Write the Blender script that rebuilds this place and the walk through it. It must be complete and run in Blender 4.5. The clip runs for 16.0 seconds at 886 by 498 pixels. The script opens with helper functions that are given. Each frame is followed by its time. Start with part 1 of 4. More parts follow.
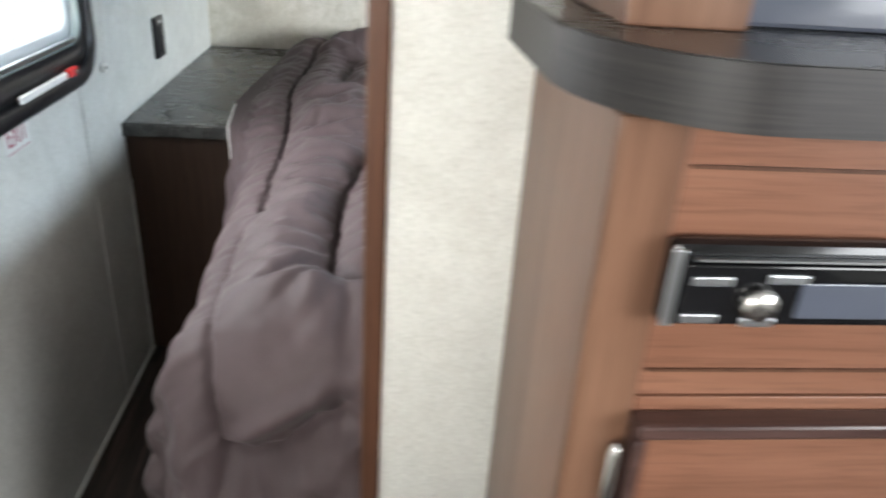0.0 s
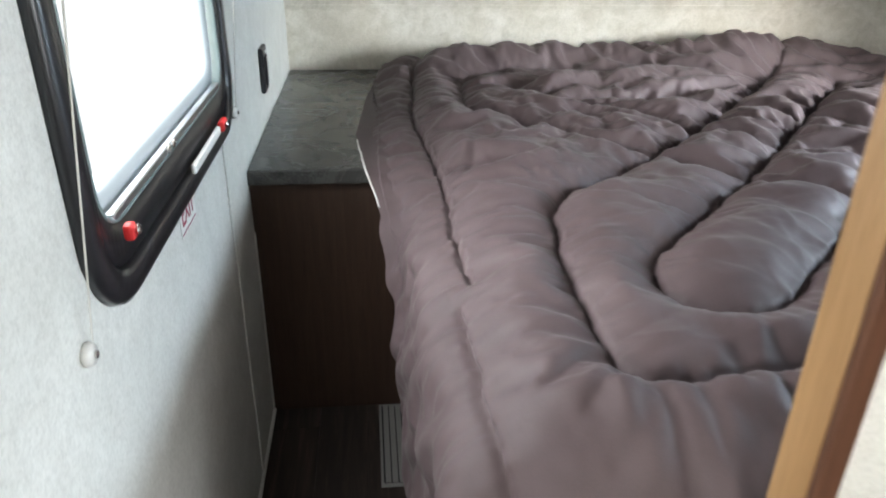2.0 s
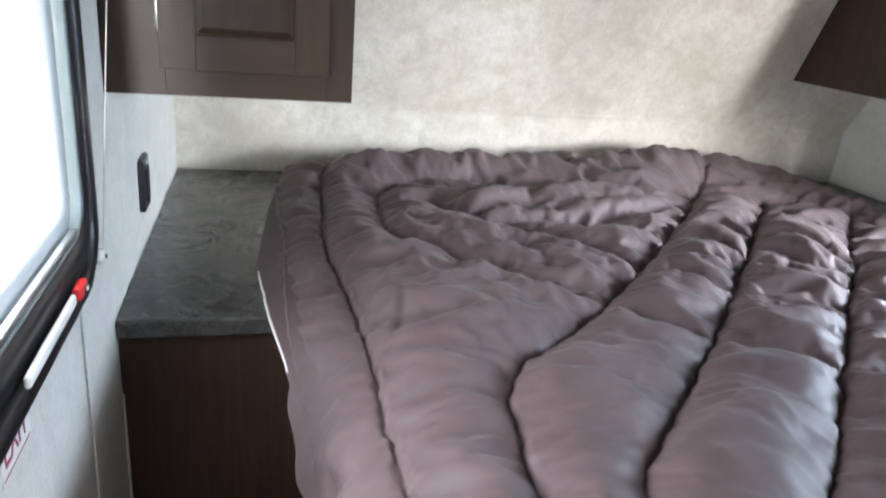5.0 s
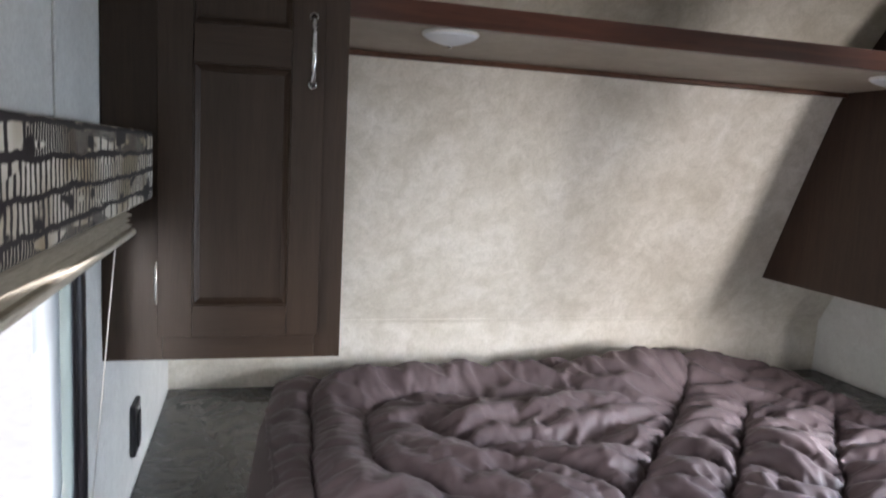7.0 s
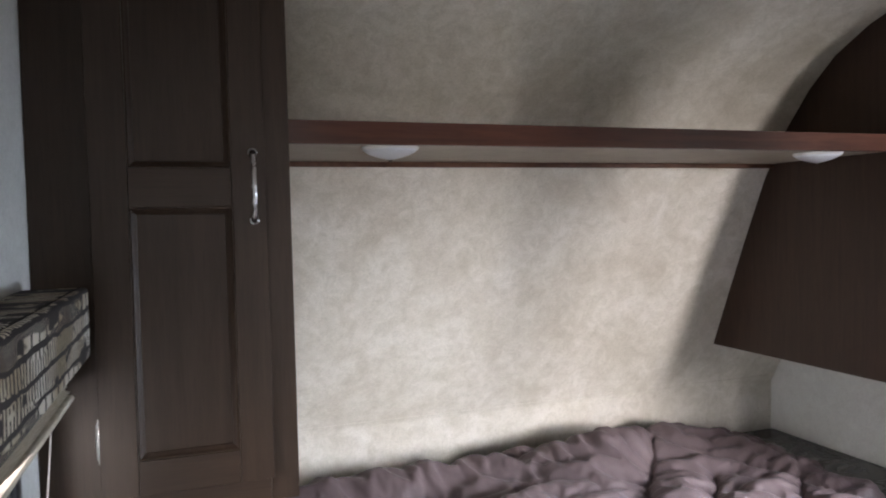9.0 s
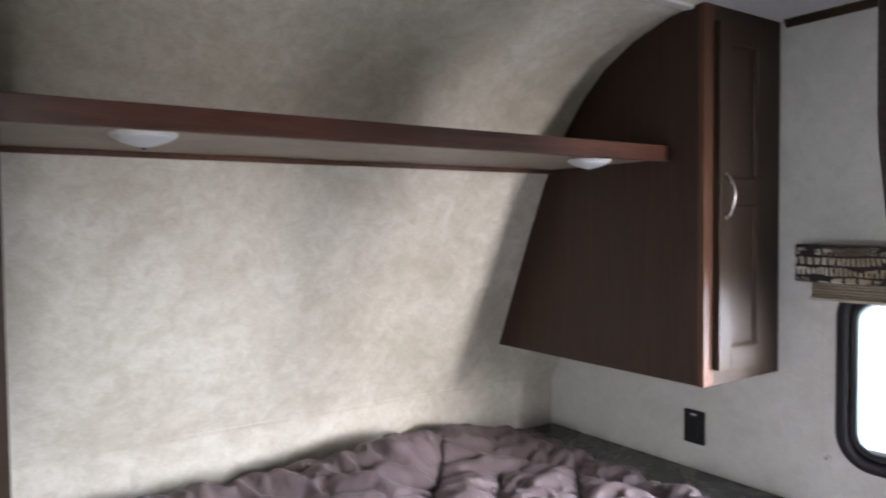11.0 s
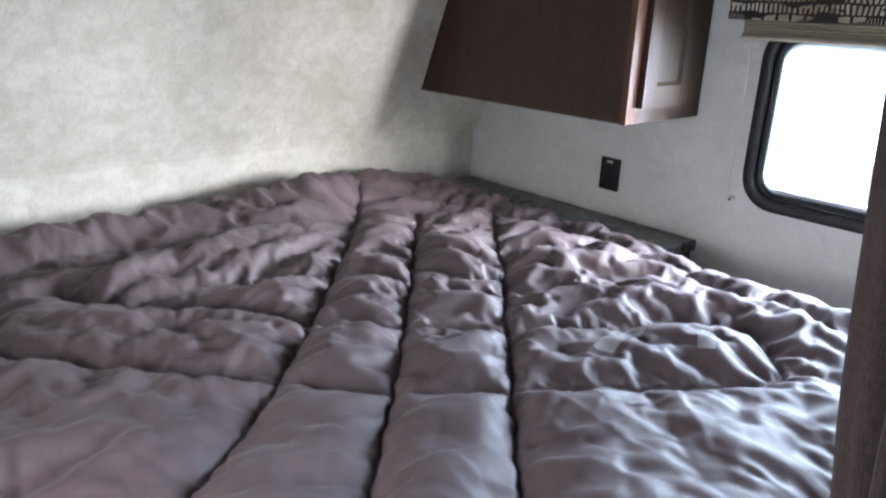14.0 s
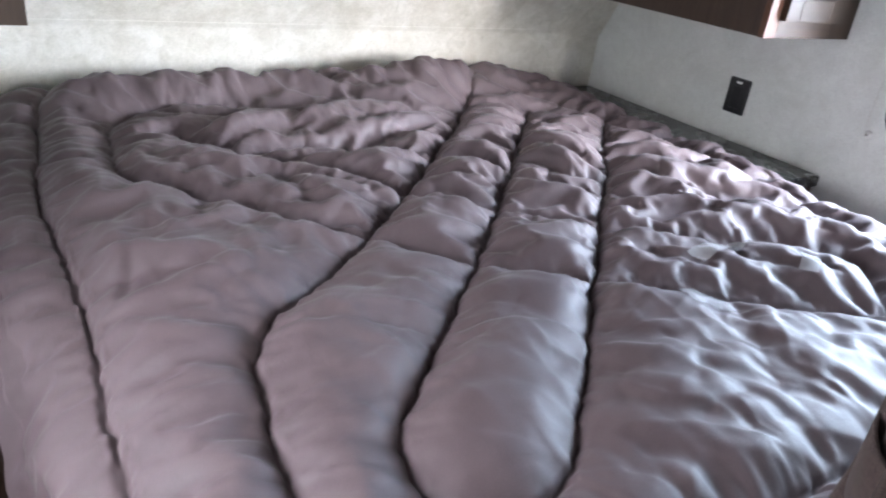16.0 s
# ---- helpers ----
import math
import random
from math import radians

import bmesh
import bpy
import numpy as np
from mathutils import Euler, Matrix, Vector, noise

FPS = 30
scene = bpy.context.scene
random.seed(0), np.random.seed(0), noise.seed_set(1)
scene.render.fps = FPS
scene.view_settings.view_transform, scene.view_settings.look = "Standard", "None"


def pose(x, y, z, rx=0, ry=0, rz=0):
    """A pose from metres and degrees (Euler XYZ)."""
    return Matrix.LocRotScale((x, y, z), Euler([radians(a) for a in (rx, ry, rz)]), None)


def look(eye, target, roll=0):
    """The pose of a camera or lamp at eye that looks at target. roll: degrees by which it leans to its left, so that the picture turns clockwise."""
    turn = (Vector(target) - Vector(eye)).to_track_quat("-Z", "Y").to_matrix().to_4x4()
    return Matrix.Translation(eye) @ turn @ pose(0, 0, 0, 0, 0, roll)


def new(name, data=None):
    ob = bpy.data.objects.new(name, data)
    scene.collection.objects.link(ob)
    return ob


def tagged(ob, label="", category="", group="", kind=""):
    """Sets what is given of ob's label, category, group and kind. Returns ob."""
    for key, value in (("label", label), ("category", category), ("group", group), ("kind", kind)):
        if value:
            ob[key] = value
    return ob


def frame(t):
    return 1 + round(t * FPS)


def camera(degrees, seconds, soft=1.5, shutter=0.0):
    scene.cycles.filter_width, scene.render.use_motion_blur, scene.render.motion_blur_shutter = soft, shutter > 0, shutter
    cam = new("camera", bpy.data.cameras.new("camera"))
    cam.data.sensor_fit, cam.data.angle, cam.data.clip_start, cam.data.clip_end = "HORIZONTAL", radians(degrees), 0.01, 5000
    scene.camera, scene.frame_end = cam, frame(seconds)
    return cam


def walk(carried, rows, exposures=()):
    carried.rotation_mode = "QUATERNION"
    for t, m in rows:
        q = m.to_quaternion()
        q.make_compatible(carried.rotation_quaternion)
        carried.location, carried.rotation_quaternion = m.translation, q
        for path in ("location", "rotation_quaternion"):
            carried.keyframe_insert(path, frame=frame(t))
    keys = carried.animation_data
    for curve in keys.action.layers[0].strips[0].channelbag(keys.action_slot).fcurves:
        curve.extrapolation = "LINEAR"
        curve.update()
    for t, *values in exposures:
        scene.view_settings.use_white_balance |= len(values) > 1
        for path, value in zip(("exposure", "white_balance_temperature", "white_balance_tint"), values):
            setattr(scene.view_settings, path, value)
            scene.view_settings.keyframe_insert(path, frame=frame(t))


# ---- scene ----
cam = camera(63.7, 16.0, soft=1.9, shutter=0.5)
PATH = [
    (0, (0.062, 0.231, 1.168), (0.26, 2.022, 0.3), 3.9),
    (0.5, (-0.087, 0.282, 1.162), (0.007, 2.064, 0.258), 2.7),
    (1, (-0.164, 0.33, 1.159), (0.002, 2.107, 0.256), 3.3),
    (1.5, (-0.218, 0.392, 1.179), (0.02, 2.174, 0.303), 1.9),
    (2, (-0.28, 0.483, 1.173), (-0.085, 2.271, 0.297), 0.9),
    (2.5, (-0.302, 0.593, 1.16), (-0.091, 2.358, 0.242), 1.8),
    (3, (-0.3, 0.687, 1.161), (0.001, 2.44, 0.247), 3.5),
    (3.2, (-0.299, 0.718, 1.161), (0.045, 2.467, 0.254), 4.2),
    (5.3, (-0.309, 0.788, 1.248), (0.196, 2.618, 0.619), 4.9),
    (5.5, (-0.304, 0.78, 1.266), (0.2, 2.625, 0.68), 4.9),
    (6, (-0.309, 0.775, 1.304), (0.188, 2.649, 0.812), 4.7),
    (6.5, (-0.313, 0.773, 1.348), (0.192, 2.672, 0.977), 4.2),
    (7, (-0.308, 0.77, 1.387), (0.21, 2.685, 1.131), 3.0),
    (7.5, (-0.306, 0.772, 1.425), (0.231, 2.69, 1.245), 1.2),
    (8, (-0.31, 0.779, 1.469), (0.253, 2.693, 1.32), -0.4),
    (8.2, (-0.312, 0.78, 1.481), (0.261, 2.692, 1.362), -1.3),
    (10.3, (-0.27, 0.841, 1.489), (0.619, 2.632, 1.444), 0.4),
    (10.5, (-0.253, 0.839, 1.484), (0.691, 2.601, 1.441), 0.0),
    (11, (-0.217, 0.862, 1.475), (0.925, 2.503, 1.398), -0.6),
    (11.5, (-0.194, 0.887, 1.468), (1.079, 2.424, 1.334), -1.1),
    (12, (-0.183, 0.875, 1.459), (1.125, 2.377, 1.275), -2.0),
    (12.5, (-0.173, 0.887, 1.438), (1.155, 2.356, 1.163), -2.5),
    (13, (-0.169, 0.889, 1.389), (1.144, 2.347, 1.003), -1.7),
    (13.5, (-0.178, 0.907, 1.358), (1.114, 2.341, 0.832), 0.1),
    (14, (-0.181, 0.9, 1.317), (1.068, 2.319, 0.663), 2.0),
    (14.5, (-0.178, 0.894, 1.283), (1.035, 2.299, 0.538), 3.8),
    (15, (-0.18, 0.879, 1.261), (0.981, 2.291, 0.45), 5.6),
    (15.5, (-0.192, 0.867, 1.255), (0.904, 2.306, 0.4), 6.9),
    (16, (-0.189, 0.863, 1.238), (0.798, 2.368, 0.367), 7.0),
]
# the walk's exposure and white balance
EXPOSURES = [(0.0, -0.2, 6500, 10), (1.0, -0.15, 6500, 8), (2.0, -0.11, 6500, 9), (3.2, 0.1, 6450, 11), (5.5, 0.0, 6250, 15), (7.0, -0.26, 6450, 18), (8.2, -0.25, 6450, 19), (11.0, -0.1, 6350, 18), (12.5, -0.06, 6150, 15), (14.0, -0.1, 6000, 15), (16.0, 0.22, 6020, 15)]
walk(cam, [(t, look(eye, target, roll)) for t, eye, target, roll in PATH], EXPOSURES)

# ------------------------------------------------------------------ plan
XL, XR = -0.545, 1.795            # side walls
YB = -2.9                         # far end of the living space
CEIL = 2.045
CAB_Y, CAB_Z = 2.02, 1.023        # wardrobe fronts and undersides
PY0, PY1, PX = 0.872, 0.915, 0.055  # partition faces and free end
THICK = 0.05


# ------------------------------------------------------------------ light
world = bpy.data.worlds.new("sky")
scene.world = world
world.use_nodes = True
wn, wl = world.node_tree.nodes, world.node_tree.links
sky = wn.new("ShaderNodeTexSky")
sky.sky_type, sky.sun_disc = "NISHITA", False
sky.sun_elevation, sky.sun_rotation = radians(60), radians(0)
wl.new(sky.outputs[0], wn["Background"].inputs[0])
wn["Background"].inputs[1].default_value = 0.12


def lamp(name, kind, m, energy, colour, **more):
    data = bpy.data.lights.new(name, kind)
    data.energy, data.color = energy, colour
    if kind == "SUN":
        data.angle = more["angle"]
    else:
        data.shape, data.size, data.size_y = "RECTANGLE", more["w"], more["h"]
        data.spread = radians(more.get("spread", 180))
    ob = new(name, data)
    ob.matrix_world = m
    return ob


lamp("sun", "SUN", look((0, 0, 5), (-0.15, -1.0, 3.2)), 5.0, (1, 0.97, 0.92), angle=radians(3))
# daylight coming in through the window and door openings
lamp("daylight_living_front", "AREA", look((XL - 0.36, -1.6, 1.2), (0.0, 2.85, 0.88)), 12, (1.0, 0.98, 0.94), w=0.8, h=0.6, spread=38)
lamp("daylight_left_window", "AREA", look((XL - 0.36, 1.12, 1.28), (0.7, 2.9, 0.74)), 1.2, (0.98, 1.0, 1.0), w=0.85, h=0.5, spread=85)
lamp("daylight_right_window", "AREA", look((XR + 0.36, 1.12, 1.28), (0.2, 2.9, 0.72)), 24, (0.95, 0.98, 1.0), w=0.85, h=0.62, spread=58)
lamp("skylight_left_window", "AREA", look((XL - 0.06, 1.44, 1.1), (0.2, 1.38, 0.5)), 8.3, (0.97, 0.98, 1.0), w=0.7, h=0.42, spread=135)
lamp("skylight_right_window", "AREA", look((XR + 0.06, 1.47, 1.1), (1.0, 1.65, 0.5)), 24, (0.69, 0.85, 1.0), w=0.7, h=0.42, spread=105)
lamp("daylight_living_right", "AREA", look((XR + 0.056, -0.9, 1.25), (0, -0.5, 0.6)), 47, (0.95, 0.98, 1.0), w=1.3, h=0.8, spread=120)
lamp("daylight_entrance", "AREA", look((XR + 0.27, -1.2, 1.45), (1.12, 2.8, 0.88)), 8.5, (1.0, 0.98, 0.95), w=0.32, h=0.6, spread=42)
lamp("daylight_living_left", "AREA", look((XL - 0.056, -1.3, 1.3), (1, -1.3, 1.3)), 50, (0.97, 1.0, 1.0), w=0.7, h=0.8)


# ------------------------------------------------------------------ materials
class Mat:
    """A node material under construction, on object coordinates."""

    def __init__(self, name, colour, rough=0.5, metal=0.0, spec=0.5):
        self.m = bpy.data.materials.new(name)
        self.m.use_nodes = True
        self.n, self.l = self.m.node_tree.nodes, self.m.node_tree.links
        self.b = self.n["Principled BSDF"]
        self.b.inputs["Base Color"].default_value = (*colour, 1)
        self.b.inputs["Roughness"].default_value = rough
        self.b.inputs["Metallic"].default_value = metal
        self.b.inputs["Specular IOR Level"].default_value = spec
        self.co = self.n.new("ShaderNodeTexCoord").outputs["Object"]

    def scaled(self, s, turn=(0, 0, 0)):
        k = self.n.new("ShaderNodeMapping")
        k.inputs["Scale"].default_value = s
        k.inputs["Rotation"].default_value = [radians(a) for a in turn]
        self.l.new(self.co, k.inputs[0])
        return k.outputs[0]

    def noise(self, scale, detail=4, rough=0.55, co=None, warp=0.0):
        k = self.n.new("ShaderNodeTexNoise")
        k.inputs["Scale"].default_value, k.inputs["Detail"].default_value = scale, detail
        k.inputs["Roughness"].default_value, k.inputs["Distortion"].default_value = rough, warp
        self.l.new(co or self.co, k.inputs["Vector"])
        return k.outputs[0]

    def ramp(self, fac, stops):
        k = self.n.new("ShaderNodeValToRGB")
        while len(k.color_ramp.elements) < len(stops):
            k.color_ramp.elements.new(0.5)
        for e, (p, c) in zip(k.color_ramp.elements, stops):
            e.position, e.color = p, (*c, 1)
        self.l.new(fac, k.inputs[0])
        return k.outputs[0]

    def mix(self, a, b, fac, mode="MIX"):
        k = self.n.new("ShaderNodeMix")
        k.data_type, k.blend_type = "RGBA", mode
        for value, port in ((fac, k.inputs[0]), (a, k.inputs[6]), (b, k.inputs[7])):
            if isinstance(value, (int, float)):
                port.default_value = value
            elif isinstance(value, tuple):
                port.default_value = (*value, 1)
            else:
                self.l.new(value, port)
        return k.outputs[2]

    def maths(self, op, a, b=0.0):
        k = self.n.new("ShaderNodeMath")
        k.operation = op
        for value, port in ((a, k.inputs[0]), (b, k.inputs[1])):
            if isinstance(value, (int, float)):
                port.default_value = value
            else:
                self.l.new(value, port)
        return k.outputs[0]

    def colour(self, out):
        self.l.new(out, self.b.inputs["Base Color"])
        return self

    def rough(self, fac, lo, hi):
        k = self.n.new("ShaderNodeMapRange")
        k.inputs[3].default_value, k.inputs[4].default_value = lo, hi
        self.l.new(fac, k.inputs[0])
        self.l.new(k.outputs[0], self.b.inputs["Roughness"])
        return self

    def bump(self, fac, strength, distance):
        k = self.n.new("ShaderNodeBump")
        k.inputs["Strength"].default_value, k.inputs["Distance"].default_value = strength, distance
        self.l.new(fac, k.inputs["Height"])
        old = self.b.inputs["Normal"].links
        if old:
            self.l.new(old[0].from_socket, k.inputs["Normal"])
        self.l.new(k.outputs[0], self.b.inputs["Normal"])
        return self


def wood(name, dark, mid, light, axis="z", rough=0.38, size=1.0, coat=0.0):
    """Stained wood with its grain along one axis."""
    k = Mat(name, mid, rough, spec=0.28)
    s = {"x": (2.0, 38, 38), "y": (38, 2.0, 38), "z": (38, 38, 2.0)}[axis]
    s = tuple(v * size for v in s)
    grain = k.noise(1.6, 7, 0.62, k.scaled(s), 0.6)
    pores = k.noise(5.0, 3, 0.5, k.scaled(tuple(v * 2.2 for v in s)))
    cloud = k.noise(3.2, 3, 0.5)
    base = k.ramp(grain, [(0.2, dark), (0.52, mid), (0.84, light)])
    base = k.mix(base, k.ramp(pores, [(0.3, (0.62, 0.6, 0.58)), (0.5, (1, 1, 1))]), 0.5, "MULTIPLY")
    base = k.mix(base, k.ramp(cloud, [(0.3, (0.82, 0.8, 0.8)), (0.7, (1.1, 1.08, 1.06))]), 0.6, "MULTIPLY")
    k.colour(base).rough(cloud, rough - 0.06, rough + 0.1).bump(pores, 0.12, 0.0006)
    k.b.inputs["Coat Weight"].default_value = coat
    k.b.inputs["Coat Roughness"].default_value = 0.2
    return k.m


def paper(name, tones, blotch, scale=1.0):
    """Printed wall board: a mottled pattern with a woven fleck."""
    k = Mat(name, tones[1], 0.55, spec=0.35)
    big = k.noise(4.2 * scale, 5, 0.62, warp=0.8)
    small = k.noise(24 * scale, 8, 0.72, warp=0.6)
    weave_a = k.noise(9, 3, 0.6, k.scaled((60, 60, 9)))
    weave_b = k.noise(9, 3, 0.6, k.scaled((9, 9, 60)))
    base = k.ramp(big, [(0.3, tones[0]), (0.5, tones[1]), (0.72, tones[2])])
    base = k.mix(base, blotch, k.maths("MULTIPLY", k.ramp(small, [(0.40, (0, 0, 0)), (0.70, (1, 1, 1))]), 0.6))
    weave = k.maths("ADD", weave_a, weave_b)
    base = k.mix(base, k.ramp(weave, [(0.8, (0.93, 0.93, 0.93)), (1.0, (1.0, 1.0, 1.0))]), 0.8, "MULTIPLY")
    speck = k.noise(210, 3, 0.6)
    base = k.mix(base, k.ramp(speck, [(0.34, (0.84, 0.84, 0.83)), (0.6, (1.03, 1.03, 1.03))]), 0.7, "MULTIPLY")
    k.colour(base).bump(weave, 0.08, 0.0006)
    return k.m


M_WALL = paper("side_wall_board", [(0.60, 0.60, 0.56), (0.68, 0.68, 0.64), (0.74, 0.74, 0.70)], (0.58, 0.57, 0.53), 1.4)
M_FRONT = paper("front_wall_board", [(0.57, 0.525, 0.44), (0.70, 0.66, 0.575), (0.79, 0.755, 0.685)], (0.46, 0.42, 0.33))
# the front wall's board again, darkened to carry the shade under the shelf
M_UNDER_SHADED = paper("shaded_underside_board", [(0.33, 0.28, 0.22), (0.39, 0.335, 0.265), (0.45, 0.395, 0.32)], (0.30, 0.25, 0.19))
M_CEIL = paper("ceiling_board", [(0.72, 0.73, 0.74), (0.77, 0.78, 0.79), (0.82, 0.82, 0.82)], (0.74, 0.74, 0.74), 2.0)
M_WHITE = Mat("white_vinyl_trim", (0.82, 0.82, 0.8), 0.4).m
M_CAB = wood("walnut_vertical", (0.0265, 0.0156, 0.0094), (0.038, 0.0226, 0.0136), (0.052, 0.0322, 0.0197), "z", 0.42)
M_CABX = wood("walnut_across", (0.0265, 0.0156, 0.0094), (0.038, 0.0226, 0.0136), (0.052, 0.0322, 0.0197), "x", 0.42)
M_SIDE = wood("walnut_side_panel", (0.029, 0.0162, 0.0108), (0.043, 0.0240, 0.0162), (0.057, 0.0335, 0.0235), "z", 0.5, 1.3)
M_RED = wood("shelf_fascia_wood", (0.045, 0.018, 0.012), (0.08, 0.031, 0.020), (0.12, 0.050, 0.031), "x", 0.3, coat=0.5)
M_OAK = wood("oak_jamb", (0.20, 0.11, 0.045), (0.30, 0.175, 0.078), (0.38, 0.235, 0.115), "z", 0.42)
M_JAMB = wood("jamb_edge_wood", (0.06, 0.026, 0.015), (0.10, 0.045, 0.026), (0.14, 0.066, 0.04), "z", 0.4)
M_LIV = wood("living_cabinet_wood", (0.14, 0.06, 0.034), (0.215, 0.098, 0.06), (0.28, 0.14, 0.088), "x", 0.34, 0.7, coat=0.2)
M_LIVZ = wood("living_cabinet_side", (0.12, 0.059, 0.036), (0.185, 0.097, 0.06), (0.24, 0.132, 0.085), "z", 0.36, 0.7, coat=0.2)
M_DARKEDGE = wood("door_edge_wood", (0.04, 0.02, 0.017), (0.075, 0.04, 0.034), (0.11, 0.065, 0.055), "x", 0.28, coat=0.4)

k = Mat("dark_stone_laminate", (0.045, 0.045, 0.042), 0.22)
vein = k.noise(6, 8, 0.7, warp=2.2)
speck = k.noise(140, 3, 0.6)
stone = k.ramp(k.noise(9, 6, 0.6, warp=0.8), [(0.25, (0.029, 0.029, 0.028)), (0.55, (0.037, 0.037, 0.0355)), (0.85, (0.047, 0.046, 0.044))])
stone = k.mix(stone, (0.24, 0.235, 0.225), k.ramp(vein, [(0.49, (0, 0, 0)), (0.5, (0.35, 0.35, 0.35)), (0.51, (0, 0, 0))]))
stone = k.mix(stone, k.ramp(speck, [(0.35, (0.88, 0.88, 0.88)), (0.65, (1.08, 1.08, 1.08))]), 0.6, "MULTIPLY")
M_STONE = k.colour(stone).rough(vein, 0.22, 0.32).m

k = Mat("black_laminate_edge", (0.03, 0.028, 0.028), 0.3)
streak = k.noise(4, 5, 0.6, k.scaled((3, 3, 90)))
M_LAMEDGE = k.colour(k.ramp(streak, [(0.3, (0.012, 0.011, 0.011)), (0.7, (0.036, 0.031, 0.030))])).rough(streak, 0.42, 0.55).m

k = Mat("taupe_polyester", (0.14, 0.107, 0.106), 0.5, spec=0.3)
cloud = k.noise(5, 4, 0.6)
thread = k.noise(700, 2, 0.5)
fine = k.noise(45, 5, 0.6, warp=1.5)
M_QUILT = k.colour(k.mix(k.ramp(cloud, [(0.3, (0.075, 0.0535, 0.0560)), (0.7, (0.100, 0.0730, 0.0755))]), k.ramp(thread, [(0.3, (0.86, 0.86, 0.86)), (0.7, (1.08, 1.08, 1.08))]), 0.6, "MULTIPLY")).rough(cloud, 0.54, 0.66).bump(fine, 0.14, 0.003).m
k.b.inputs["Sheen Weight"].default_value = 0.05
k.b.inputs["Sheen Roughness"].default_value = 0.4

k = Mat("white_quilt_lining", (0.78, 0.77, 0.75), 0.7)
M_LINING = k.bump(k.noise(60, 4), 0.3, 0.003).m
k = Mat("mattress_ticking", (0.7, 0.69, 0.68), 0.75)
M_MATTRESS = k.bump(k.noise(90, 3), 0.2, 0.002).m

k = Mat("brown_curtain_weave", (0.07, 0.05, 0.045), 0.85, spec=0.2)
slub = k.noise(6, 5, 0.7, k.scaled((20, 20, 230)))
warpy = k.noise(6, 5, 0.7, k.scaled((230, 230, 20)))
both = k.maths("ADD", slub, warpy)
M_CURTAIN = k.colour(k.ramp(both, [(0.75, (0.017, 0.010, 0.009)), (0.98, (0.030, 0.019, 0.016)), (1.2, (0.050, 0.034, 0.029))])).bump(both, 0.35, 0.0012).m
k.b.inputs["Sheen Weight"].default_value = 0.06

k = Mat("black_window_plastic", (0.012, 0.012, 0.014), 0.3)
M_BLACK = k.rough(k.noise(60, 3), 0.26, 0.36).m
k = Mat("grey_green_glazing_bead", (0.20, 0.25, 0.25), 0.2)
M_BEAD = k.rough(k.noise(50, 3), 0.14, 0.26).m
M_BLACKGLOSS = Mat("gloss_black_plastic", (0.008, 0.008, 0.009), 0.08).m
k = Mat("brushed_aluminium", (0.62, 0.64, 0.66), 0.3, 1.0)
M_ALU = k.rough(k.noise(7, 3, 0.6, k.scaled((60, 4, 60))), 0.22, 0.4).m
k = Mat("satin_nickel", (0.66, 0.64, 0.61), 0.24, 1.0)
M_NICKEL = k.rough(k.noise(90, 3), 0.18, 0.32).m
M_RUBBER = Mat("grey_window_reveal", (0.42, 0.46, 0.48), 0.4).m
M_REDTAB = Mat("red_latch_plastic", (0.62, 0.03, 0.03), 0.35).m
M_CREAM = Mat("cream_cord", (0.55, 0.53, 0.48), 0.6).m
k = Mat("clear_plastic_knob", (0.78, 0.76, 0.72), 0.3)
k.b.inputs["Transmission Weight"].default_value = 0.2
M_KNOB = k.m
k = Mat("cream_pleated_blind", (0.62, 0.55, 0.43), 0.65)
M_BLIND = k.colour(k.ramp(k.noise(5, 4, 0.6, k.scaled((8, 8, 300))), [(0.3, (0.36, 0.315, 0.24)), (0.7, (0.52, 0.465, 0.365))])).m
k = Mat("frosted_dome", (0.8, 0.84, 0.88), 0.35)
k.b.inputs["Transmission Weight"].default_value = 0.25
M_DOME = k.m
k = Mat("clear_tape", (0.55, 0.53, 0.54), 0.2)
k.b.inputs["Alpha"].default_value = 0.42
M_TAPE = k.m
M_RED_INK = Mat("maroon_print", (0.35, 0.05, 0.09), 0.6).m
M_LABEL = Mat("label_white", (0.7, 0.7, 0.67), 0.5).m
k = Mat("grey_floor_register", (0.2, 0.195, 0.185), 0.4)
M_VENT = k.rough(k.noise(50, 4), 0.35, 0.55).m
# near-black, stands for the shade down in the floor register
M_DUCT_SHADE = Mat("painted_duct_shade", (0.01, 0.01, 0.01), 0.9).m

g = Mat("window_glass", (0.95, 0.98, 0.98), 0.02)
g.b.inputs["Transmission Weight"].default_value = 1.0
g.b.inputs["IOR"].default_value = 1.02
M_GLASS = g.m
k = Mat("screen_grey_glass", (0.09, 0.10, 0.13), 0.12)
M_SCREEN = k.m

# plank floor in dark walnut vinyl; every plank shades a little differently
k = Mat("plank_vinyl", (0.05, 0.035, 0.027), 0.42)
info = k.n.new("ShaderNodeObjectInfo").outputs["Random"]
grain = k.noise(1.6, 7, 0.65, k.scaled((30, 2.2, 30)), 0.8)
tone = k.ramp(grain, [(0.3, (0.010, 0.007, 0.006)), (0.5, (0.028, 0.020, 0.016)), (0.74, (0.085, 0.062, 0.05))])
M_PLANK = k.colour(k.mix(tone, k.ramp(info, [(0, (0.75, 0.75, 0.75)), (1, (1.25, 1.22, 1.2))]), 1.0, "MULTIPLY")).rough(grain, 0.36, 0.5).bump(grain, 0.15, 0.0006).m
M_SUBFLOOR = Mat("dark_joint", (0.012, 0.01, 0.009), 0.8).m

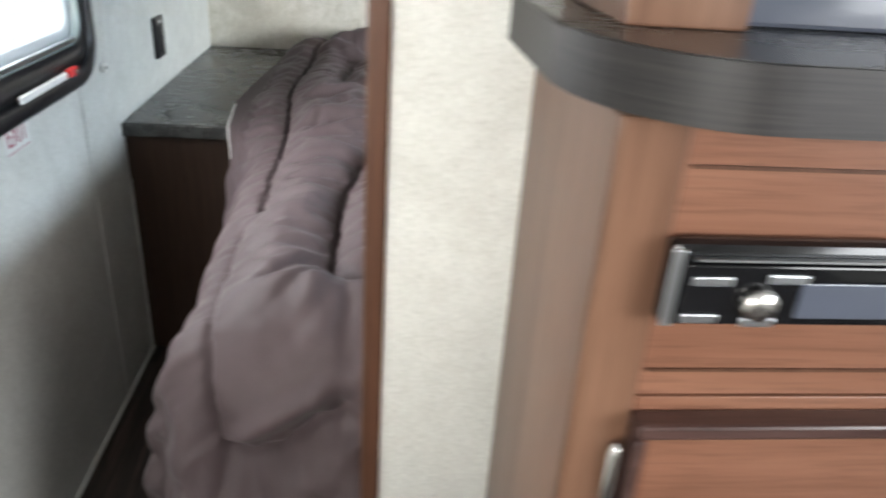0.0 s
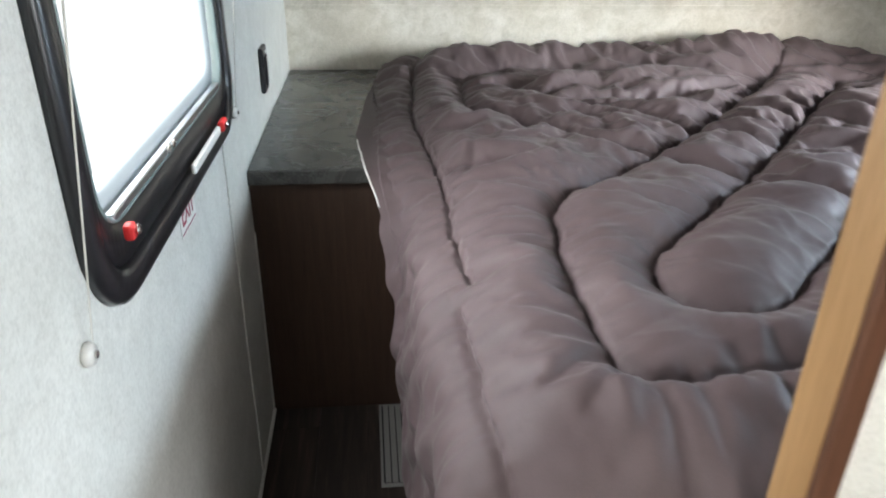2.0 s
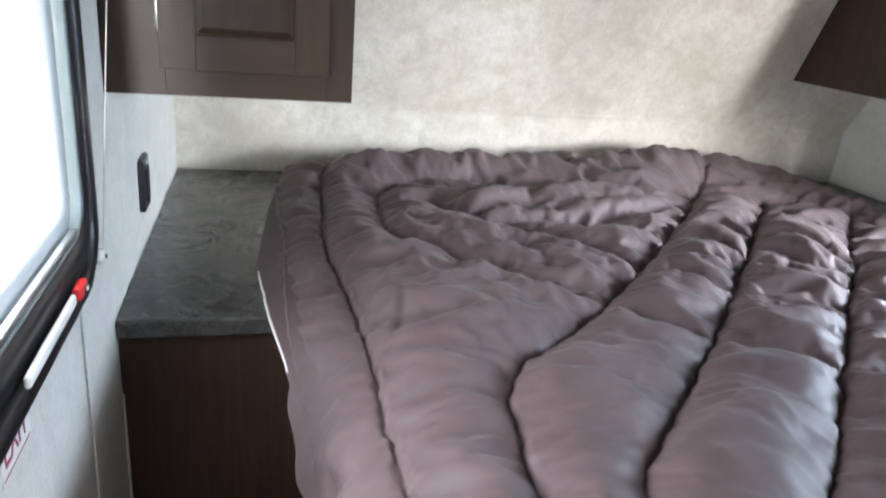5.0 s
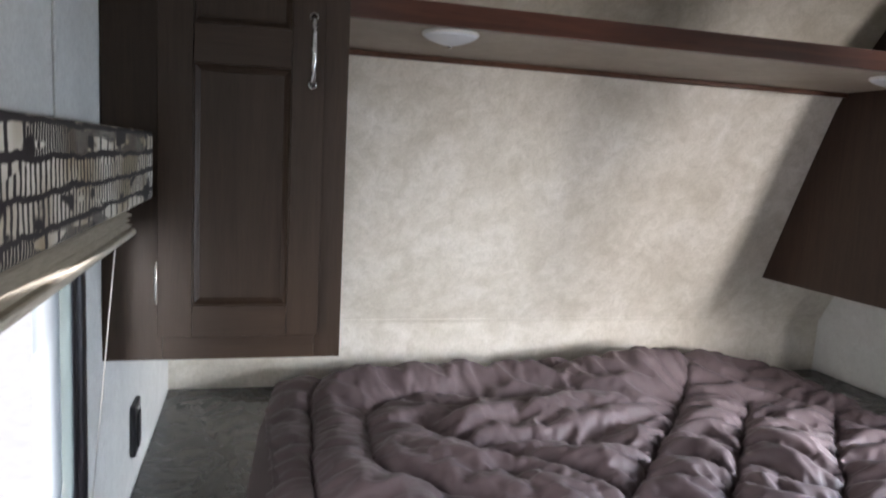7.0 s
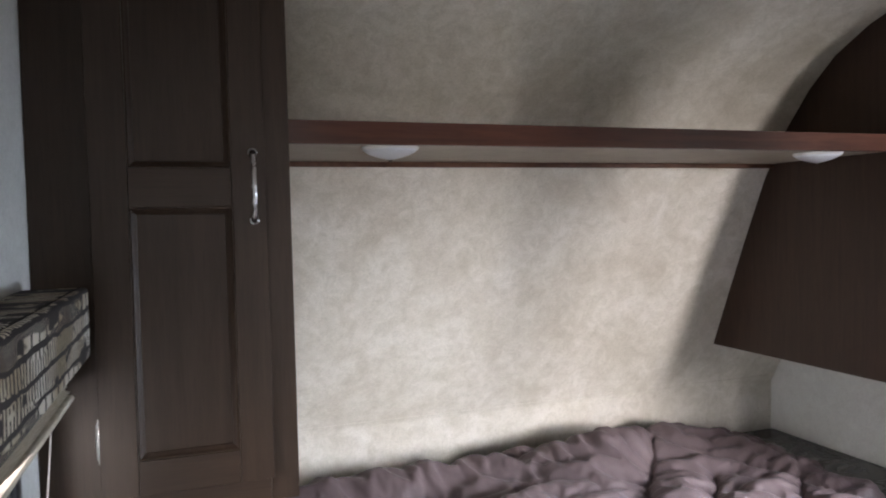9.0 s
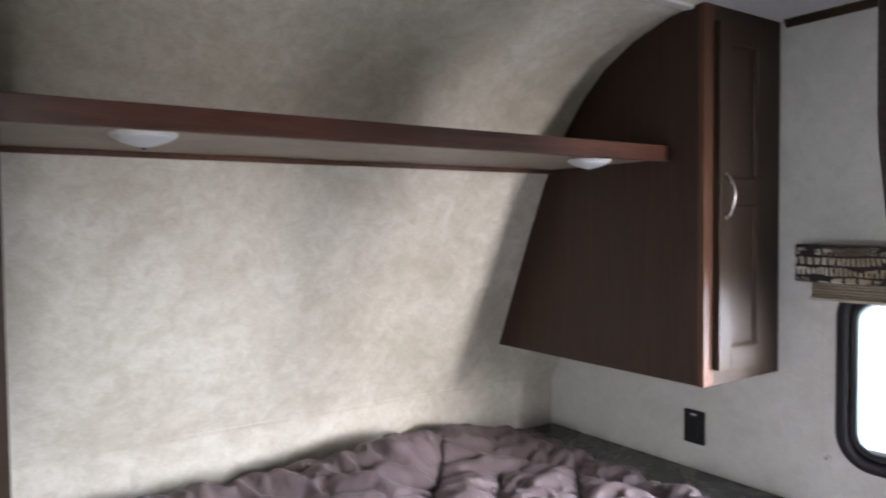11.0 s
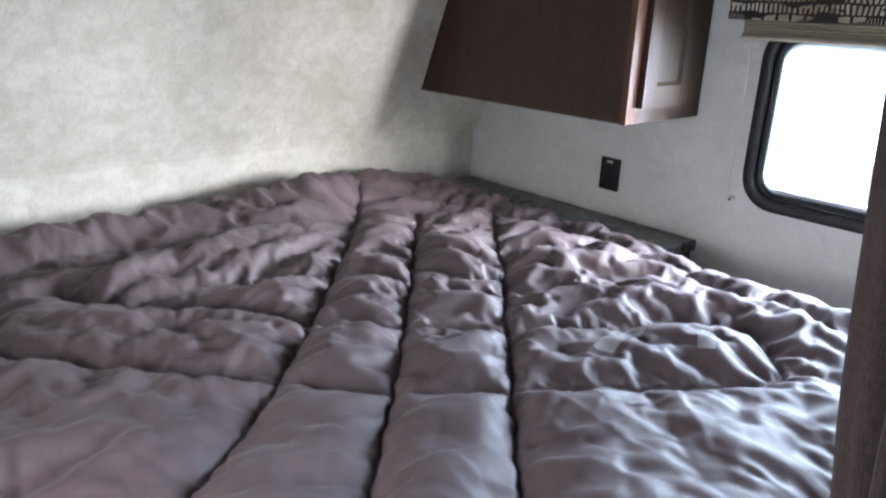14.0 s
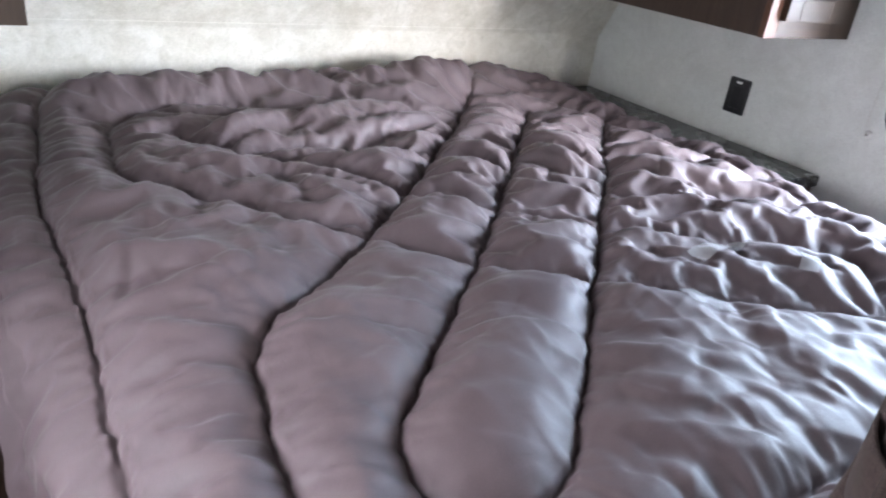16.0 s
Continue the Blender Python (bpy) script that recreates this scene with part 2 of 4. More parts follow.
k = Mat("pale_gravel_ground", (0.42, 0.41, 0.38), 0.9)
M_GROUND = k.colour(k.ramp(k.noise(12, 8, 0.7), [(0.3, (0.66, 0.65, 0.62)), (0.7, (0.8, 0.79, 0.77))])).m


def print_cloth():
    """Cream ticks and blocks in uneven rows on a near-black cloth."""
    k = Mat("printed_valance_cloth", (0.03, 0.025, 0.024), 0.8, spec=0.2)
    wob = k.noise(22, 3, 0.6)
    shift = k.n.new("ShaderNodeCombineXYZ")
    k.l.new(k.maths("MULTIPLY", wob, 0.016), shift.inputs[0])
    k.l.new(k.maths("MULTIPLY", wob, 0.012), shift.inputs[1])
    split = k.n.new("ShaderNodeSeparateXYZ")
    k.l.new(k.co, split.inputs[0])
    flat = k.n.new("ShaderNodeCombineXYZ")
    k.l.new(split.outputs[1], flat.inputs[0])
    k.l.new(split.outputs[2], flat.inputs[1])
    add = k.n.new("ShaderNodeVectorMath")
    k.l.new(flat.outputs[0], add.inputs[0])
    k.l.new(shift.outputs[0], add.inputs[1])

    def rows(width, height, mortar):
        t = k.n.new("ShaderNodeTexBrick")
        t.offset, t.squash, t.squash_frequency = 0.4, 0.55, 3
        t.inputs["Scale"].default_value = 1.0
        t.inputs["Brick Width"].default_value, t.inputs["Row Height"].default_value = width, height
        t.inputs["Mortar Size"].default_value, t.inputs["Mortar Smooth"].default_value = mortar, 0.1
        k.l.new(add.outputs[0], t.inputs["Vector"])
        return t.outputs["Fac"]

    ticks, blocks = rows(0.0125, 0.027, 0.0028), rows(0.036, 0.0265, 0.004)
    pick = k.ramp(k.noise(1.0, 1, 0.5, k.scaled((0.1, 6, 38))), [(0.55, (0, 0, 0)), (0.57, (1, 1, 1))])
    gap = k.ramp(k.noise(1.0, 2, 0.5, k.scaled((0.1, 11, 26))), [(0.58, (1, 1, 1)), (0.61, (0, 0, 0))])
    cream = k.mix(ticks, blocks, pick)
    show = k.maths("MULTIPLY", k.maths("SUBTRACT", 1.0, cream), gap)
    tint = k.ramp(k.noise(9, 2), [(0.4, (0.52, 0.48, 0.40)), (0.62, (0.28, 0.22, 0.14))])
    k.colour(k.mix((0.028, 0.023, 0.022), tint, show)).bump(k.noise(500, 2), 0.2, 0.0006)
    return k.m


M_PRINT = print_cloth()


# ------------------------------------------------------------------ mesh helpers
def mesh_of(name, bm, material, smooth=False):
    me = bpy.data.meshes.new(name)
    bmesh.ops.recalc_face_normals(bm, faces=bm.faces)
    bm.to_mesh(me)
    bm.free()
    me.materials.append(material)
    if smooth:
        me.shade_smooth()
    return me


def thing(name, label, category, at=(0, 0, 0), group="", kind=""):
    ob = new(name)
    ob.location = at
    ob.empty_display_size = 0.05
    return tagged(ob, label, category, group, kind)


def part(name, bm, material, parent, label="", smooth=False):
    """One mesh object under a thing or a part; the bmesh is in world coordinates."""
    ob = new(name, mesh_of(name, bm, material, smooth))
    if parent:
        ob.parent = parent
        at, up = Vector(parent.location), parent.parent
        while up:
            at += Vector(up.location)
            up = up.parent
        ob.location = -at
    return tagged(ob, label)


def single(name, bm, material, label, category, group="", kind="", smooth=False):
    return tagged(new(name, mesh_of(name, bm, material, smooth)), label, category, group, kind)


def box(x0, y0, z0, x1, y1, z1, bevel=0.0, bm=None, seg=2):
    own = bmesh.new()
    bmesh.ops.create_cube(own, size=1)
    for v in own.verts:
        v.co = (x0 + (v.co.x + 0.5) * (x1 - x0), y0 + (v.co.y + 0.5) * (y1 - y0), z0 + (v.co.z + 0.5) * (z1 - z0))
    if bevel:
        bmesh.ops.bevel(own, geom=own.edges[:], offset=bevel, segments=seg, profile=0.5, affect="EDGES")
    if bm is None:
        return own
    tmp = bpy.data.meshes.new("tmp")
    own.to_mesh(tmp)
    own.free()
    bm.from_mesh(tmp)
    bpy.data.meshes.remove(tmp)
    return bm


def prism(points, lo, hi, axis="z", bevel=0.0):
    """A closed outline of 2D points carried from lo to hi along an axis."""
    def place(a, b, c):
        return {"x": (c, a, b), "y": (a, c, b), "z": (a, b, c)}[axis]
    bm = bmesh.new()
    rings = [[bm.verts.new(place(a, b, c)) for a, b in points] for c in (lo, hi)]
    n = len(points)
    for i in range(n):
        bm.faces.new((rings[0][i], rings[0][(i + 1) % n], rings[1][(i + 1) % n], rings[1][i]))
    bm.faces.new(rings[0])
    bm.faces.new(rings[1])
    if bevel:
        bmesh.ops.bevel(bm, geom=[e for e in bm.edges if len(e.link_faces) == 2 and e.calc_face_angle() > 0.6], offset=bevel, segments=2, affect="EDGES")
    return bm


def rounded(y0, z0, y1, z1, r, n=8):
    """A rounded rectangle, as 2D points."""
    out = []
    for cy, cz, a in ((y1 - r, z0 + r, -90), (y1 - r, z1 - r, 0), (y0 + r, z1 - r, 90), (y0 + r, z0 + r, 180)):
        for i in range(n + 1):
            t = radians(a + 90 * i / n)
            out.append((cy + r * math.cos(t), cz + r * math.sin(t)))
    return out


def loft(loops, close=True):
    """Faces between loops of equally many 3D points; close joins the last loop to the first."""
    bm = bmesh.new()
    rings = [[bm.verts.new(p) for p in loop] for loop in loops]
    n = len(loops[0])
    for a, b in zip(rings, rings[1:] + ([rings[0]] if close else [])):
        for i in range(n):
            bm.faces.new((a[i], a[(i + 1) % n], b[(i + 1) % n], b[i]))
    return bm


def tube(points, r, n=8, taper=None):
    bm = bmesh.new()
    rings = []
    pts = [Vector(p) for p in points]
    for i, p in enumerate(pts):
        d = (pts[min(i + 1, len(pts) - 1)] - pts[max(i - 1, 0)]).normalized()
        side = d.cross(Vector((0, 0, 1)) if abs(d.z) < 0.9 else Vector((1, 0, 0))).normalized()
        up = d.cross(side)
        rr = r * (taper[i] if taper else 1)
        rings.append([bm.verts.new(p + rr * (math.cos(2 * math.pi * j / n) * side + math.sin(2 * math.pi * j / n) * up)) for j in range(n)])
    for a, b in zip(rings, rings[1:]):
        for j in range(n):
            bm.faces.new((a[j], a[(j + 1) % n], b[(j + 1) % n], b[j]))
    bm.faces.new(rings[0])
    bm.faces.new(rings[-1])
    return bm


def lathe(profile, centre, axis="z", n=32):
    """A turned body: (radius, height) pairs about an axis through centre."""
    bm = bmesh.new()
    rings = []
    for r, h in profile:
        ring = []
        for j in range(n):
            a, b = max(r, 1e-5) * math.cos(2 * math.pi * j / n), max(r, 1e-5) * math.sin(2 * math.pi * j / n)
            v = {"x": (h, a, b), "y": (a, h, b), "z": (a, b, h)}[axis]
            ring.append(bm.verts.new(Vector(centre) + Vector(v)))
        rings.append(ring)
    for a, b in zip(rings, rings[1:]):
        for j in range(n):
            bm.faces.new((a[j], a[(j + 1) % n], b[(j + 1) % n], b[j]))
    bm.faces.new(rings[0])
    bm.faces.new(rings[-1])
    return bm


def holed(x0, x1, ys, zs, holes):
    """A wall slab between x0 and x1, of cells cut along ys and zs, with rectangular holes."""
    cuts_y = sorted({*ys, *(h[0] for h in holes), *(h[2] for h in holes)})
    cuts_z = sorted({*zs, *(h[1] for h in holes), *(h[3] for h in holes)})
    bm = bmesh.new()
    solid = {}
    for i in range(len(cuts_y) - 1):
        for j in range(len(cuts_z) - 1):
            cy, cz = (cuts_y[i] + cuts_y[i + 1]) / 2, (cuts_z[j] + cuts_z[j + 1]) / 2
            solid[i, j] = not any(h[0] < cy < h[2] and h[1] < cz < h[3] for h in holes)
    made = {}

    def v(x, y, z):
        key = (x, y, z)
        if key not in made:
            made[key] = bm.verts.new(key)
        return made[key]
    for (i, j), there in solid.items():
        if not there:
            continue
        a, b, c, d = cuts_y[i], cuts_y[i + 1], cuts_z[j], cuts_z[j + 1]
        for x in (x0, x1):
            bm.faces.new((v(x, a, c), v(x, b, c), v(x, b, d), v(x, a, d)))
        for di, dj, (p, q) in ((-1, 0, ((a, c), (a, d))), (1, 0, ((b, c), (b, d))), (0, -1, ((a, c), (b, c))), (0, 1, ((a, d), (b, d)))):
            if not solid.get((i + di, j + dj)):
                bm.faces.new((v(x0, *p), v(x1, *p), v(x1, *q), v(x0, *q)))
    return bm


# ------------------------------------------------------------------ shell
def wall_profile(z):
    """How far forward the sloping front wall stands at a height."""
    pts = [(0.0, 3.0), (0.84, 2.985), (0.9, 2.95), (1.02, 2.885), (1.2, 2.81), (1.4, 2.725), (1.6, 2.635), (1.74, 2.55), (1.85, 2.46), (1.93, 2.37), (1.99, 2.26), (2.03, 2.14), (CEIL, 2.03)]
    return float(np.interp(z, [p[0] for p in pts], [p[1] for p in pts]))


STEPS = [0.0, 0.84, 0.87, 0.9, 0.95, 1.02, 1.2, 1.4, 1.6, 1.67, 1.74, 1.8, 1.85, 1.89, 1.93, 1.96, 1.99, 2.01, 2.03, CEIL]
WIN = (1.12, 0.83, 1.82, 1.27)      # bedroom window holes: y0, z0, y1, z1
holes_left = [WIN, (-1.6, 0.95, -1.05, 1.65), (-0.92, 0.8, -0.38, 1.7)]
holes_right = [WIN, (-1.5, 0.7, 0.5, 1.75)]
single("wall_left", holed(XL - THICK, XL, (YB, 3.3), (-0.05, CEIL + 0.05), holes_left), M_WALL, "off-white printed board side wall", "wall", kind="structure")
single("wall_right", holed(XR, XR + THICK, (YB, 3.3), (-0.05, CEIL + 0.05), holes_right), M_WALL, "off-white printed board side wall", "wall", kind="structure")
bm = bmesh.new()
inner = [[bm.verts.new((x, wall_profile(z), z)) for x in np.linspace(XL, XR, 9)] for z in STEPS]
outer = [[bm.verts.new((x, wall_profile(z) + THICK + 0.06 * (z > 1.9), z + 0.04 * (z > 2.0))) for x in np.linspace(XL, XR, 9)] for z in STEPS]
for grid in (inner, outer):
    for a, b in zip(grid, grid[1:]):
        for i in range(8):
            bm.faces.new((a[i], a[i + 1], b[i + 1], b[i]))
for i in range(8):
    bm.faces.new((inner[0][i], inner[0][i + 1], outer[0][i + 1], outer[0][i]))
    bm.faces.new((inner[-1][i], inner[-1][i + 1], outer[-1][i + 1], outer[-1][i]))
wall_front = single("wall_front", bm, M_FRONT, "mottled beige wall board curving up into the ceiling", "wall", kind="structure", smooth=True)
single("wall_back", box(XL - THICK, YB - THICK, -0.05, XR + THICK, YB, CEIL + 0.05), M_WALL, "plain off-white end wall", "wall", kind="structure")
single("ceiling", box(XL - THICK, YB - THICK, CEIL, XR + THICK, 2.06, CEIL + THICK), M_CEIL, "white ceiling board", "ceiling", kind="structure")
floor = single("floor", box(XL - THICK, YB - THICK, -0.05, XR + THICK, 3.1, -0.004), M_SUBFLOOR, "dark walnut plank floor", "floor", kind="structure")

# joint strip low on the front wall, batten at the ceiling, cove at the side
single("trim_wall_joint", prism([(wall_profile(0.848) - 0.003, 0.848), (wall_profile(0.848) + 0.004, 0.848), (wall_profile(0.862) + 0.004, 0.862), (wall_profile(0.862) - 0.003, 0.862)], XL + 0.001, XR - 0.001, "x"), M_FRONT, "thin beige joint strip across the front wall", "trim", kind="structure")
single("trim_ceiling_batten", box(-0.15, 2.048, CEIL - 0.012, 1.43, 2.078, CEIL - 0.0005, 0.003), M_WHITE, "white batten where ceiling meets front wall", "trim", kind="structure")
for side, x in (("right", XR), ("left", XL)):
    s = -1 if side == "right" else 1
    single("trim_cove_" + side, prism([(x + s * 0.0005, CEIL - 0.022), (x + s * 0.007, CEIL - 0.02), (x + s * 0.018, CEIL - 0.008), (x + s * 0.02, CEIL - 0.0005), (x + s * 0.0005, CEIL - 0.0005)], YB, CAB_Y - 0.02, "y"), M_CAB, "dark brown cove trim along the ceiling", "trim", kind="structure")
single("trim_wall_batten", box(XL + 0.0005, 1.745, 0.0, XL + 0.004, 1.757, 0.795, 0.0015), M_WALL, "narrow vertical joint strip on the wall", "trim", kind="structure")
single("trim_wall_batten_upper", box(XL + 0.0005, 1.745, 1.405, XL + 0.004, 1.757, CEIL - 0.02, 0.0015), M_WALL, "narrow vertical joint strip on the wall", "trim", kind="structure")
single("baseboard_left", prism([(XL + 0.0005, 0.0), (XL + 0.007, 0.0), (XL + 0.006, 0.006), (XL + 0.0005, 0.008)], YB, 1.975, "y"), M_WALL, "thin pale trim where wall meets floor", "trim", kind="structure")
single("trim_cabinet_edge", box(XL + 0.0005, 1.969, 0.012, XL + 0.004, 1.9745, 0.5, 0.001), M_WALL, "pale quarter trim beside the nightstand", "trim", kind="structure")

# ------------------------------------------------------------------ partition with its jamb
single("wall_partition", box(PX + 0.012, PY0, 0.0, 1.38, PY1, CEIL - 0.0005), M_WALL, "off-white printed board partition wall", "wall", kind="structure")
jamb = thing("door_jamb", "pale oak end trim of the partition with darker edge", "door jamb", (PX, PY0, 0), kind="structure")
part("face_board", box(PX, PY0 + 0.002, 0.0, PX + 0.0115, PY1 + 0.003, CEIL - 0.001, 0.0015), M_OAK, jamb)
part("edge_strip", box(PX - 0.001, PY0 - 0.008, 0.0, PX + 0.02, PY0 + 0.0015, CEIL - 0.001, 0.003), M_JAMB, jamb, "dark brown edge strip")


# ------------------------------------------------------------------ windows
def window(name, wall_x, into, latches):
    """A black-framed trailer window in a side wall; into: +1 when the room lies towards +x."""
    y0, z0, y1, z1 = 1.085, 0.787, 1.85, 1.305
    w = thing(name, "black-framed rounded trailer window, bright daylight behind", "window", (wall_x, (y0 + y1) / 2, z0), kind="structure")

    def at(d, p):
        return [(wall_x + into * d, a, b) for a, b in p]

    low = 0.03 if latches else 0.0        # the escape window has a deeper lower band

    def rr(inset, r, lift=0.0):
        return rounded(y0 + inset, z0 + inset + lift, y1 - inset, z1 - inset, r)
    part("window_frame", loft([at(0.0006, rr(0, 0.1)), at(0.010, rr(0.002, 0.098)), at(0.0145, rr(0.008, 0.092)), at(0.0145, rr(0.028, 0.075)), at(0.011, rr(0.034, 0.07)), at(0.0, rr(0.037, 0.068)), at(-0.03, rr(0.038, 0.067)), at(-0.03, rr(0.0355, 0.067)), at(0.0006, rr(0.034, 0.07))]), M_BLACK, w, "black moulded plastic frame", True)
    part("inner_bead", loft([at(0.004, rr(0.0385, 0.064)), at(0.009, rr(0.042, 0.062)), at(0.006, rr(0.053, 0.054, low)), at(-0.02, rr(0.058, 0.052, low)), at(-0.02, rr(0.0385, 0.064))]), M_BLACK, w, "", True)
    part("glazing_strip", loft([at(0.0062, rr(0.0545, 0.0535, low)), at(0.0066, rr(0.0565, 0.0525, low)), at(0.003, rr(0.0605, 0.050, low)), at(-0.019, rr(0.0615, 0.0495, low)), at(-0.019, rr(0.0582, 0.0518, low))]), M_BEAD, w, "pale grey-green glazing strip", True)
    broad = 0.018 if latches else 0.0     # and a broad pale sash
    part("sash", loft([at(-0.008, rr(0.0585, 0.05, low)), at(-0.007, rr(0.060, 0.049, low)), at(-0.012, rr(0.064 + broad, 0.044 - 0.6 * broad, low)), at(-0.02, rr(0.066 + broad, 0.043 - 0.6 * broad, low)), at(-0.034, rr(0.068 + broad, 0.042 - 0.6 * broad, low)), at(-0.034, rr(0.0585, 0.05, low))]), M_RUBBER, w, "grey inner sash edge", True)
    pane = part("pane", prism(rr(0.06, 0.045, low), *sorted((wall_x - into * 0.024, wall_x - into * 0.028)), "x"), M_GLASS, w)
    pane.visible_shadow = False
    part("track", box(min(wall_x - into * 0.004, wall_x + into * 0.006), y0 + 0.09, z0 + low + 0.058, max(wall_x - into * 0.004, wall_x + into * 0.006), y1 - 0.09, z0 + low + 0.068, 0.002), M_ALU, w, "bright aluminium track")
    if latches:
        for y, length, up in ((1.17, 0.016, 0.072), (1.68, 0.038, 0.036)):
            tab = part("latch", box(wall_x + into * 0.0148, y - length / 2, z0 + up, wall_x + into * 0.026, y + length / 2, z0 + up + 0.018, 0.004), M_REDTAB, w, "red emergency latch")
            part("pivot", lathe([(0.005, 0), (0.006, 0.002), (0.004, 0.004)], (wall_x + into * 0.026, y + 0.004, z0 + up + 0.009), "x", 14), M_NICKEL, tab)
        part("latch_bar", box(wall_x + into * 0.0148, 1.46, z0 + 0.036, wall_x + into * 0.022, 1.656, z0 + 0.05, 0.003), M_WHITE, w, "bright latch bar")
        for y in (1.40, 1.425):
            part("screw", lathe([(0.006, 0), (0.0055, 0.002), (0.001, 0.004)], (wall_x + into * 0.006, y, z0 + 0.093), "x", 12), M_NICKEL, w)
    return w


window("window_1", XL, 1, True)
window("window_2", XR, -1, False)


def valance(wall_x, into, y0, y1):
    v = thing("window_valance", "cloth-covered valance box with cream ticks on near-black", "valance", (wall_x, (y0 + y1) / 2, 1.3), group="valances")
    a, b = sorted((wall_x + into * 0.001, wall_x + into * 0.074))
    c, d = sorted((wall_x + into * 0.0745, wall_x + into * 0.088))
    part("front_board", box(c, y0, 1.3, d, y1, 1.402, 0.005, seg=3), M_PRINT, v)
    part("top_board", box(a, y0, 1.39, b, y1, 1.4015, 0.002), M_PRINT, v)
    for e0, e1 in ((y0, y0 + 0.012), (y1 - 0.012, y1)):
        part("end_board", box(a, e0, 1.3, b, e1, 1.3895, 0.002), M_PRINT, v)
    return v


valance(XL, 1, 0.98, 1.95)
valance(XR, -1, 0.98, 1.925)


def blind(wall_x, into, y0, y1):
    s = thing("pleated_blind", "cream pleated blind folded up under its valance", "blind", (wall_x, (y0 + y1) / 2, 1.24), group="blinds")
    for i in range(5):
        z = 1.2995 - 0.008 * (i + 1)
        d0, d1 = 0.028 + 0.002 * (i % 2), 0.068 - 0.003 * (i % 2)
        pts = [(wall_x + into * d0, z + 0.004), (wall_x + into * (d0 + 0.008), z + 0.0078), (wall_x + into * (d1 - 0.008), z + 0.0078), (wall_x + into * d1, z + 0.004), (wall_x + into * (d1 - 0.01), z + 0.0002), (wall_x + into * (d0 + 0.008), z + 0.0002)]
        part("pleat", prism(pts, y0, y1, "y"), M_BLIND, s)
    a, b = sorted((wall_x + into * 0.024, wall_x + into * 0.073))
    part("bottom_rail", box(a, y0 - 0.004, 1.25, b, y1 + 0.004, 1.2595, 0.004), M_BLIND, s, "pale bottom rail")
    for y in (y0 + 0.03, y1 - 0.025):
        pts = [(wall_x + into * (0.05 - 0.042 * t), y + (0.02 if y > 1.5 else -0.03) * t, 1.248 - (1.248 - 0.808) * t) for t in np.linspace(0, 1, 9)]
        part("cord", tube(pts, 0.0010, 6), M_CREAM, s, "thin cream tension cord")
    return s


def cord_knob(wall_x, into, y, z):
    c = thing("cord_holder", "small clear plastic cord holder on the wall", "cord holder", (wall_x, y, z), group="cord holders")
    part("disc", lathe([(0.0, 0.0006), (0.011, 0.0006), (0.012, 0.004), (0.010, 0.009), (0.0, 0.010)], (wall_x, y, z), "x", 20) if into > 0 else lathe([(0.0, -0.0006), (0.011, -0.0006), (0.012, -0.004), (0.010, -0.009), (0.0, -0.010)], (wall_x, y, z), "x", 20), M_KNOB, c, "", True)
    part("screw", lathe([(0.004, 0.0), (0.004, into * 0.002), (0.001, into * 0.003)], (wall_x + into * 0.01, y, z), "x", 12), M_NICKEL, c)


blind(XL, 1, 1.06, 1.888)
blind(XR, -1, 1.06, 1.888)
for y in (1.055, 1.885):
    cord_knob(XL, 1, y, 0.797)
    cord_knob(XR, -1, y if y < 1.5 else 1.872, 0.80)


def outlet(wall_x, into, y):
    o = thing("wall_outlet", "black plastic wall outlet above the nightstand", "outlet", (wall_x, y, 0.735), group="outlets")
    a, b = sorted((wall_x + into * 0.0006, wall_x + into * 0.012))
    part("plate", box(a, y - 0.038, 0.735, b, y + 0.038, 0.845, 0.004), M_BLACK, o)
    a, b = sorted((wall_x + into * 0.012, wall_x + into * 0.0155))
    part("insert", box(a, y - 0.018, 0.752, b, y + 0.018, 0.822, 0.002), M_BLACK, o)
    a, b = sorted((wall_x + into * 0.012, wall_x + into * 0.0145))
    part("indicator", box(a, y - 0.012, 0.829, b, y + 0.010, 0.835, 0.0008), M_LABEL, o, "small pale label strip")


outlet(XL, 1, 2.325)
outlet(XR, -1, 2.303)


def text_mesh(name, body, size, m, material, parent):
    data = bpy.data.curves.new(name, "FONT")
    data.body, data.size, data.extrude, data.align_x, data.align_y = body, size, 0.0003, "CENTER", "CENTER"
    tmp = bpy.data.objects.new(name, data)
    scene.collection.objects.link(tmp)
    me = bpy.data.meshes.new_from_object(tmp.evaluated_get(bpy.context.evaluated_depsgraph_get()))
    bpy.data.objects.remove(tmp)
    me.materials.clear()
    me.materials.append(material)
    me.transform(m)
    ob = new(name, me)
    ob.parent = parent
    ob.location = -Vector(parent.location)
    return ob


sign = thing("exit_sign", "small EXIT sticker lettered in maroon under the window", "sign", (XL, 1.465, 0.772))
part("backing", box(XL + 0.0004, 1.416, 0.743, XL + 0.0012, 1.507, 0.802), M_LABEL, sign)
text_mesh("lettering", "EXIT", 0.05, Matrix.Translation((XL + 0.0016, 1.4615, 0.772)) @ Euler((radians(90), 0, radians(90))).to_matrix().to_4x4() @ Matrix.Diagonal((0.72, 1, 1, 1)), M_RED_INK, sign)
for z in (0.7465, 0.7985):
    part("rule", box(XL + 0.0012, 1.42, z - 0.0007, XL + 0.0017, 1.503, z + 0.0007), M_RED_INK, sign)


